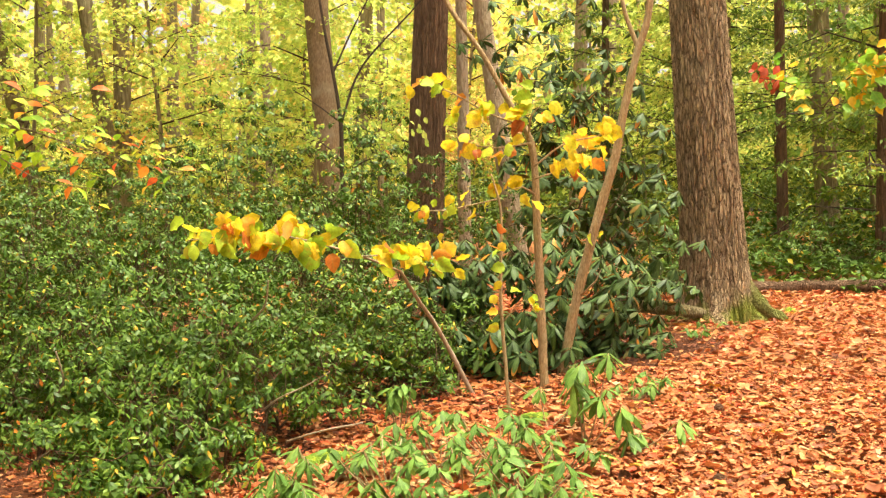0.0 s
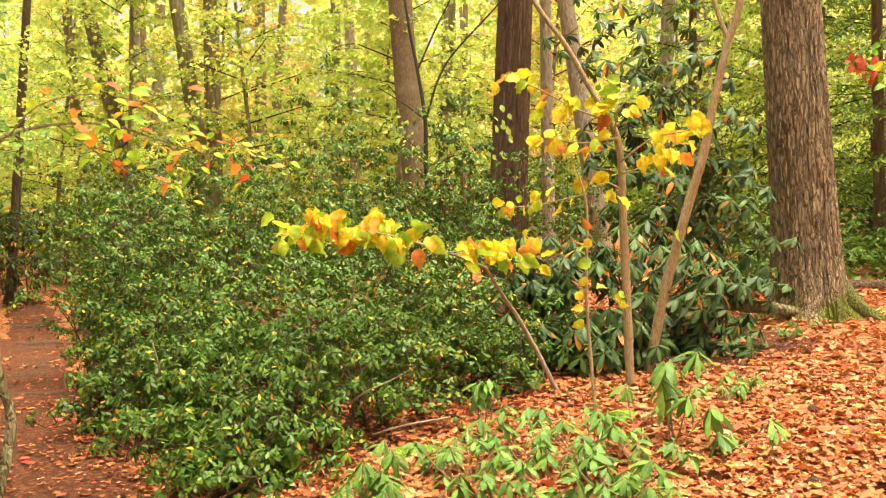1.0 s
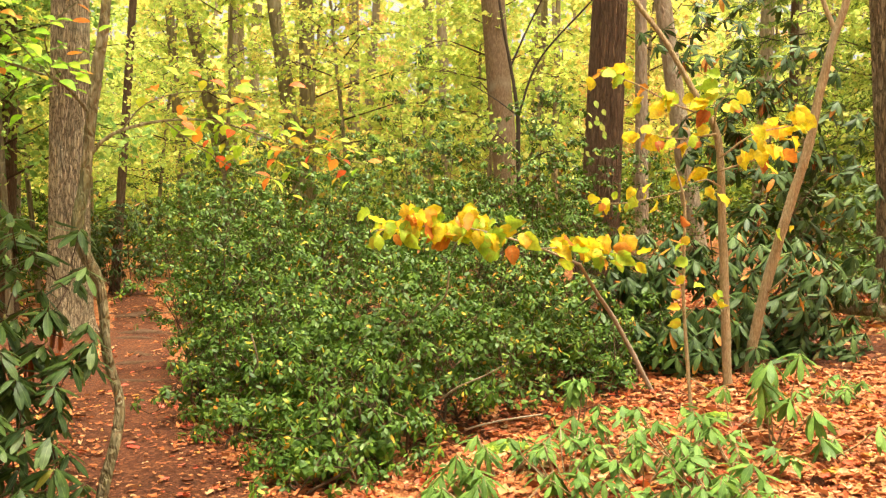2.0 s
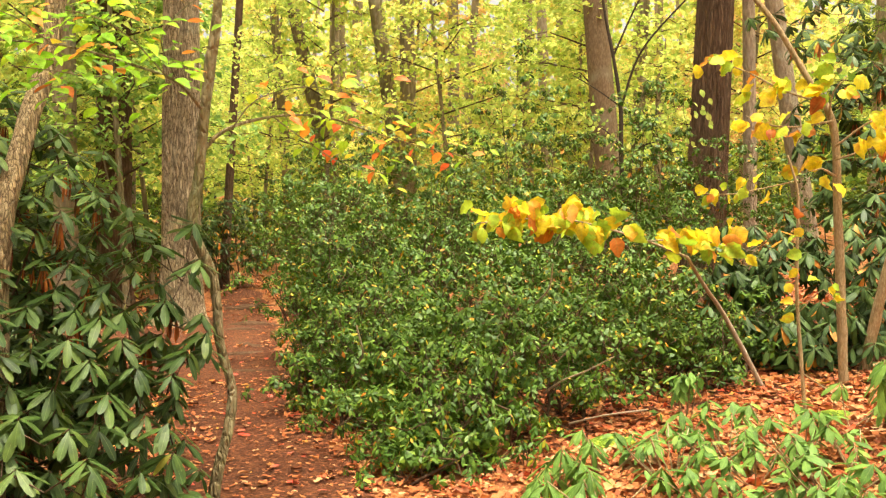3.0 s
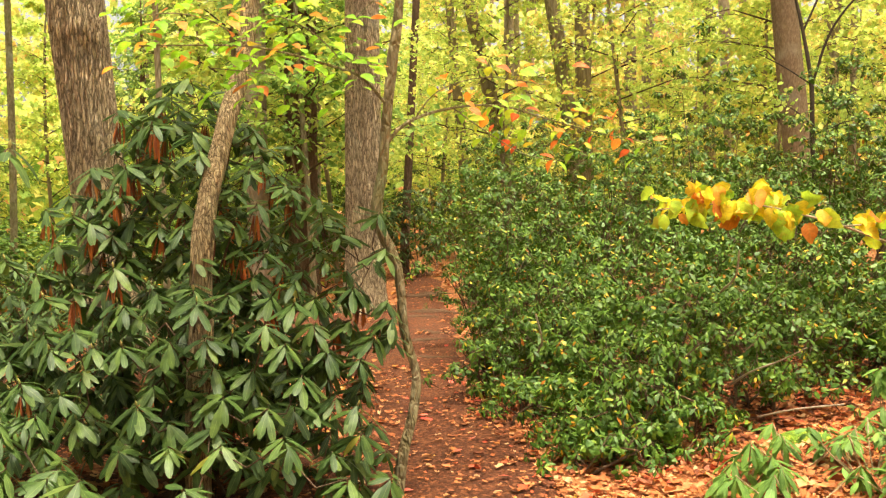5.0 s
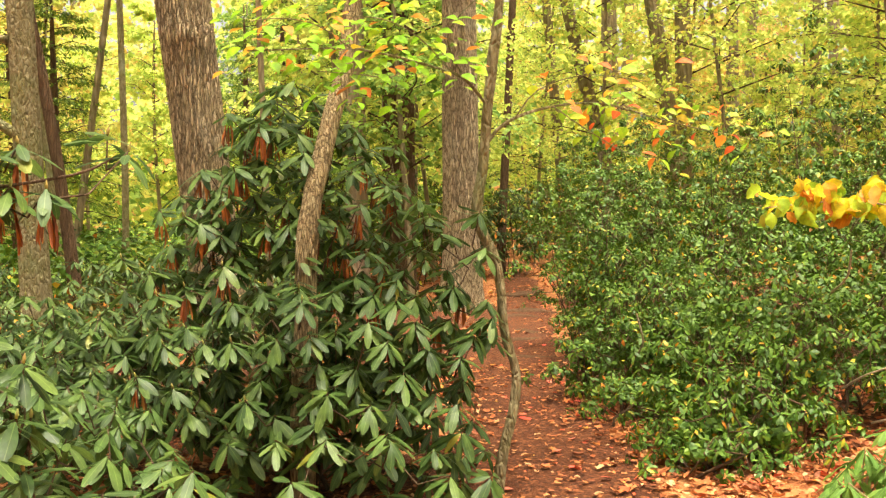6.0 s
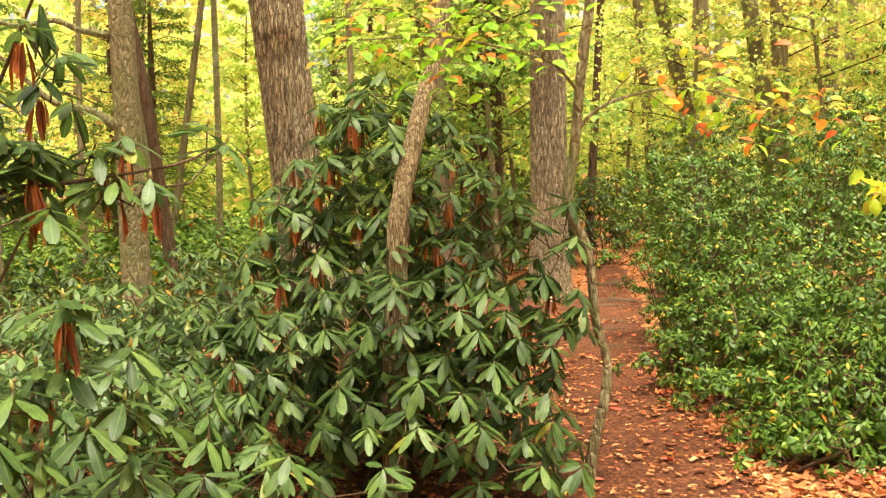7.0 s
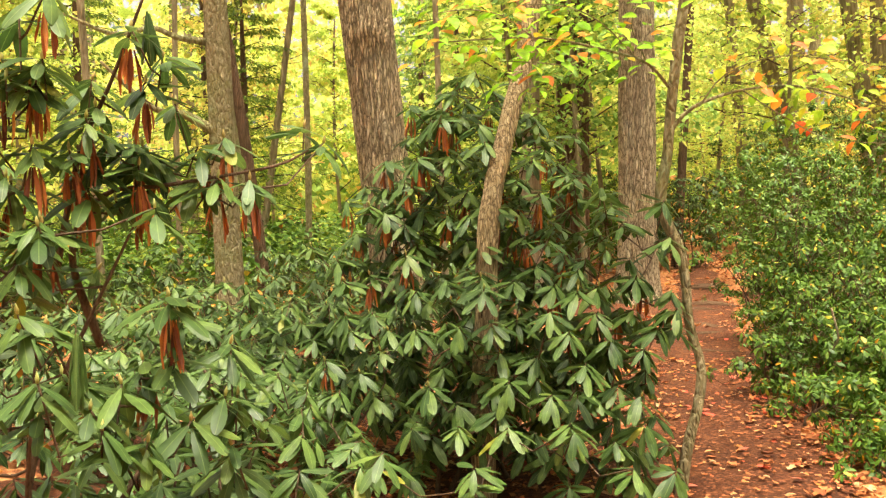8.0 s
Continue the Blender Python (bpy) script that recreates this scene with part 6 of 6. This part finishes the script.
maple = sapling("maple_sapling", "small maple with green, yellow and red leaves", [([(4.3, 7.3, 0.4), (4.35, 7.3, 1.4), (4.2, 7.25, 2.3), (3.95, 7.2, 2.72), (3.7, 7.2, 2.85)], (0.016, 0.014, 0.011, 0.008, 0.006))],
        [(M1, (0.005, 0.004, 0.003)), (M2, (0.005, 0.004, 0.003)), (M3, (0.004, 0.003, 0.002))], [(M1, 0.1, 1.0), (M1, 0.2, 1.0), (M2, 0.1, 0.75), (M3, 0.2, 1.0), (M3, 0.2, 1.0), (M1, 0.2, 1.0)], 58, 0.115, MAPLE_SHAPES, 307, TWIG, width=0.15, hang=(0.0, 0.8), scatter=0.5, lift=0.8)
RED_SHAPES = leaf_shapes(CRIMSON, OVAL_LEAF)
pos, rot, sz = broadleaf_branch([(np.array([(2.72, 7.5, 2.66), (2.64, 7.55, 2.72), (2.54, 7.58, 2.74)]), 0.0, 1.0)], 100, 0.078, 317, 0.1)
leaf_parts("leaf", RED_SHAPES, pos, rot, sz, maple, tuple(maple.location))

# bare dark sapling in the woods
sapling("dark_sapling", "thin dark sapling with bare twisted branches", [([(-1.12, 10.95, 0.4), (-1.14, 10.94, 1.41), (-1.18, 10.94, 2.20), (-1.19, 10.94, 2.73), (-1.28, 10.93, 3.32), (-1.37, 10.91, 3.78), (-1.5, 10.9, 4.6)], (0.03, 0.028, 0.026, 0.024, 0.02, 0.016, 0.01))],
        [([(-1.19, 10.94, 2.73), (-0.95, 10.96, 3.39), (-0.36, 10.99, 4.06), (0.0, 11.0, 4.5)], (0.016, 0.013, 0.01, 0.006)), ([(-1.28, 10.93, 3.32), (-1.08, 10.95, 3.78), (-0.88, 10.96, 4.18)], (0.014, 0.011, 0.008)), ([(-1.21, 10.93, 2.76), (-1.47, 10.90, 2.95), (-1.73, 10.86, 3.11)], (0.011, 0.008, 0.005)), ([(-1.18, 10.94, 2.1), (-0.9, 10.9, 2.3), (-0.5, 10.85, 2.35)], (0.01, 0.008, 0.004)), ([(-1.18, 10.94, 2.3), (-1.4, 10.9, 2.5), (-1.6, 10.85, 2.55)], (0.01, 0.008, 0.004))],
        [([(-1.18, 10.94, 2.1), (-0.9, 10.9, 2.3), (-0.5, 10.85, 2.35)], 0.1, 1.0), ([(-1.18, 10.94, 2.3), (-1.4, 10.9, 2.5), (-1.6, 10.85, 2.55)], 0.1, 1.0), ([(-1.2, 10.9, 2.4), (-0.8, 10.8, 2.6), (-0.3, 10.7, 2.5)], 0.1, 1.0)], 75, 0.085, leaf_shapes(CANOPY["lime"], OVAL_LEAF), 308, BLACK_TWIG, width=0.32)


# ---- fallen leaves ----
def litter():
    r = np.random.default_rng(91)
    lobed, plain = [litter_shape(s, 8) for s in range(1, 8)], [litter_shape(s, 6) for s in range(11, 16)]

    def lay(n, d0, d1, a0, a1, size, name, label, on_trail, shapes):
        a, d = np.radians(r.uniform(a0, a1, n)), np.sqrt(r.uniform(d0 ** 2, d1 ** 2, n))
        x, y = -np.sin(a) * d, np.cos(a) * d
        gap = trail_gap(x, y)
        keep = (gap > 0.02) | (r.random(n) < on_trail + 0.6 * np.clip(1 + gap / 0.26, 0, 1))
        keep &= ~in_shade_patch(x, y, SHADE_PATCHES[:-2]) | (r.random(n) < (0.4 if size < 0.06 else 0.12))
        keep &= ~in_shade_patch(x, y, SHADE_PATCHES[-2:]) | (r.random(n) < 0.6)
        x, y = x[keep], y[keep]
        k = len(x)
        z = ground_z(x, y) + np.where(gap[keep] > 0, r.uniform(0.008, 0.032, k) + 0.012 * in_shade_patch(x, y, SHADE_PATCHES), 0.022)
        yaw = r.uniform(0, 6.28, k)
        way = np.stack((np.cos(yaw), np.sin(yaw), r.normal(0, 0.15, k) * (gap[keep] > 0)), -1)
        rot = frames_from(way, np.array([0, 0, 1.0]) + r.normal(0, 0.24, (k, 3)) * np.where(gap[keep] > 0, 1, 0.4)[:, None])
        s = size * np.clip(np.exp(r.normal(-0.08, 0.38, k)), 0.4, 1.9) * np.where(gap[keep] < 0, 0.78, 1)
        scale = np.stack((s * r.uniform(0.6, 1.1, k), s, s * r.uniform(0.6, 1.6, k)), -1)
        for j, shape in enumerate(shapes):
            m = np.arange(k) % len(shapes) == j
            ob = new(name, leaf_mesh(name, shape, np.stack((x, y, z), -1)[m], rot[m], scale[m], LITTER))
            tagged(ob, label, "leaf litter", kind="stuff")

    lay(38000, 3.2, 7.5, -32, 12, 0.048, "leaf_litter", "dry curled orange and tan leaves covering the slope", 0.05, lobed)
    lay(22000, 7.5, 13.5, -32, 4, 0.062, "leaf_litter", "dry orange leaves covering the upper slope", 0.10, plain)
    lay(24000, 3.2, 8.0, 12, 62, 0.044, "leaf_litter", "dry leaves scattered beside the footpath", 0.24, lobed)
    lay(12000, 8.0, 20.0, 4, 62, 0.070, "leaf_litter", "dry leaves under the laurel and along the footpath", 0.4, plain)
    lay(10000, 0.6, 9.0, 62, 328, 0.075, "leaf_litter", "dry orange leaves covering the forest floor", 0.2, plain)
    lay(1800, 0.3, 3.2, -32, 62, 0.066, "leaf_litter", "dry leaves on the ground round the stand", 0.25, plain)
    # single red leaves on the footpath
    red = mesh_of("fallen_red_leaf", OVAL_LEAF[0] * (0.07, 0.07, 0.07), OVAL_LEAF[1], RED_FALL, OVAL_LEAF[2])
    for k in range(46):
        q = TRAIL_P[int(r.integers(125, 185))]
        x, y = q + r.normal(0, 0.38, 2)
        ob = new("fallen_red_leaf", red)
        ob.matrix_basis = pose(x, y, gz(x, y) + 0.022, r.normal(0, 8), r.normal(0, 8), r.uniform(0, 360))
        tagged(ob, "bright red fallen leaf on the footpath", "leaf", "red leaves on the path")


litter()


# dead sticks caught in the laurel and on the ground
for pts in ([(-1.05, 5.35, 0.45), (-0.92, 5.25, 0.55), (-0.78, 5.2, 0.62), (-0.62, 5.1, 0.72)], [(-1.15, 5.6, 0.95), (-1.05, 5.5, 1.05), (-1.02, 5.45, 1.2)], [(-2.3, 5.5, 0.5), (-2.2, 5.4, 0.62), (-2.22, 5.35, 0.8)], [(-0.9, 5.35, 0.28), (-0.7, 5.25, 0.36), (-0.45, 5.2, 0.42)]):
    foot = pts[0]
    ob = new("dead_stick", tubes_mesh("dead_stick", [(np.array(pts), (0.007, 0.006, 0.005, 0.003)[: len(pts)])], DEADWOOD, sides=6, step=0.03, rough=0.2, origin=foot))
    ob.location = foot
    tagged(ob, "bare grey-brown dead stick caught in the laurel", "stick", "dead sticks")


def pine_cone(x, y, turn):
    """A small cone of overlapping scales."""
    z = gz(x, y) + 0.035
    n = 48
    k = np.arange(n)
    t = k / n
    a = k * 2.399
    r = 0.022 * np.sin(np.pi * (0.12 + 0.85 * t)) + 0.002
    pos = np.stack((r * 0.5 * np.cos(a), t * 0.075 - 0.035, r * 0.5 * np.sin(a)), -1)
    out = np.stack((np.cos(a), np.full(n, 0.55), np.sin(a)), -1)
    me = leaf_mesh("pine_cone", oblong_leaf(0.42, 0.15), pos, frames_from(out, np.tile((0, 1.0, 0), (n, 1))), 0.8 * r + 0.006, CONE)
    ob = new("pine_cone", me)
    ob.matrix_basis = pose(x, y, z, 0, 0, turn)
    tagged(ob, "small brown pine cone lying in the leaf litter", "cone", "cones in the litter")


for x, y, turn in ((1.35, 4.52, 30), (1.62, 4.42, 120), (1.15, 5.5, 70), (2.2, 5.3, 200), (1.75, 5.9, 10), (0.9, 4.6, 150)):
    pine_cone(x, y, turn)

# bushes that close the view where the footpath bends away
for k, (x, y, w, h) in enumerate(((-8.55, 15.05, 0.8, 1.7), (-9.75, 15.2, 0.9, 1.5))):
    t_, a_ = lumpy_tips(150, (x, y, gz(x, y) + h * 0.45), (w, w * 0.8, h * 0.6), 0.5, -0.4, 90 + k)
    rhododendron(t_, upward(a_, 2.2), (x, y), "dark rhododendron at the bend of the footpath", 0.13, 14, RHODO_SHADED, 0, 6, 0.0, shape=oblong_leaf(0.14, 0.3))
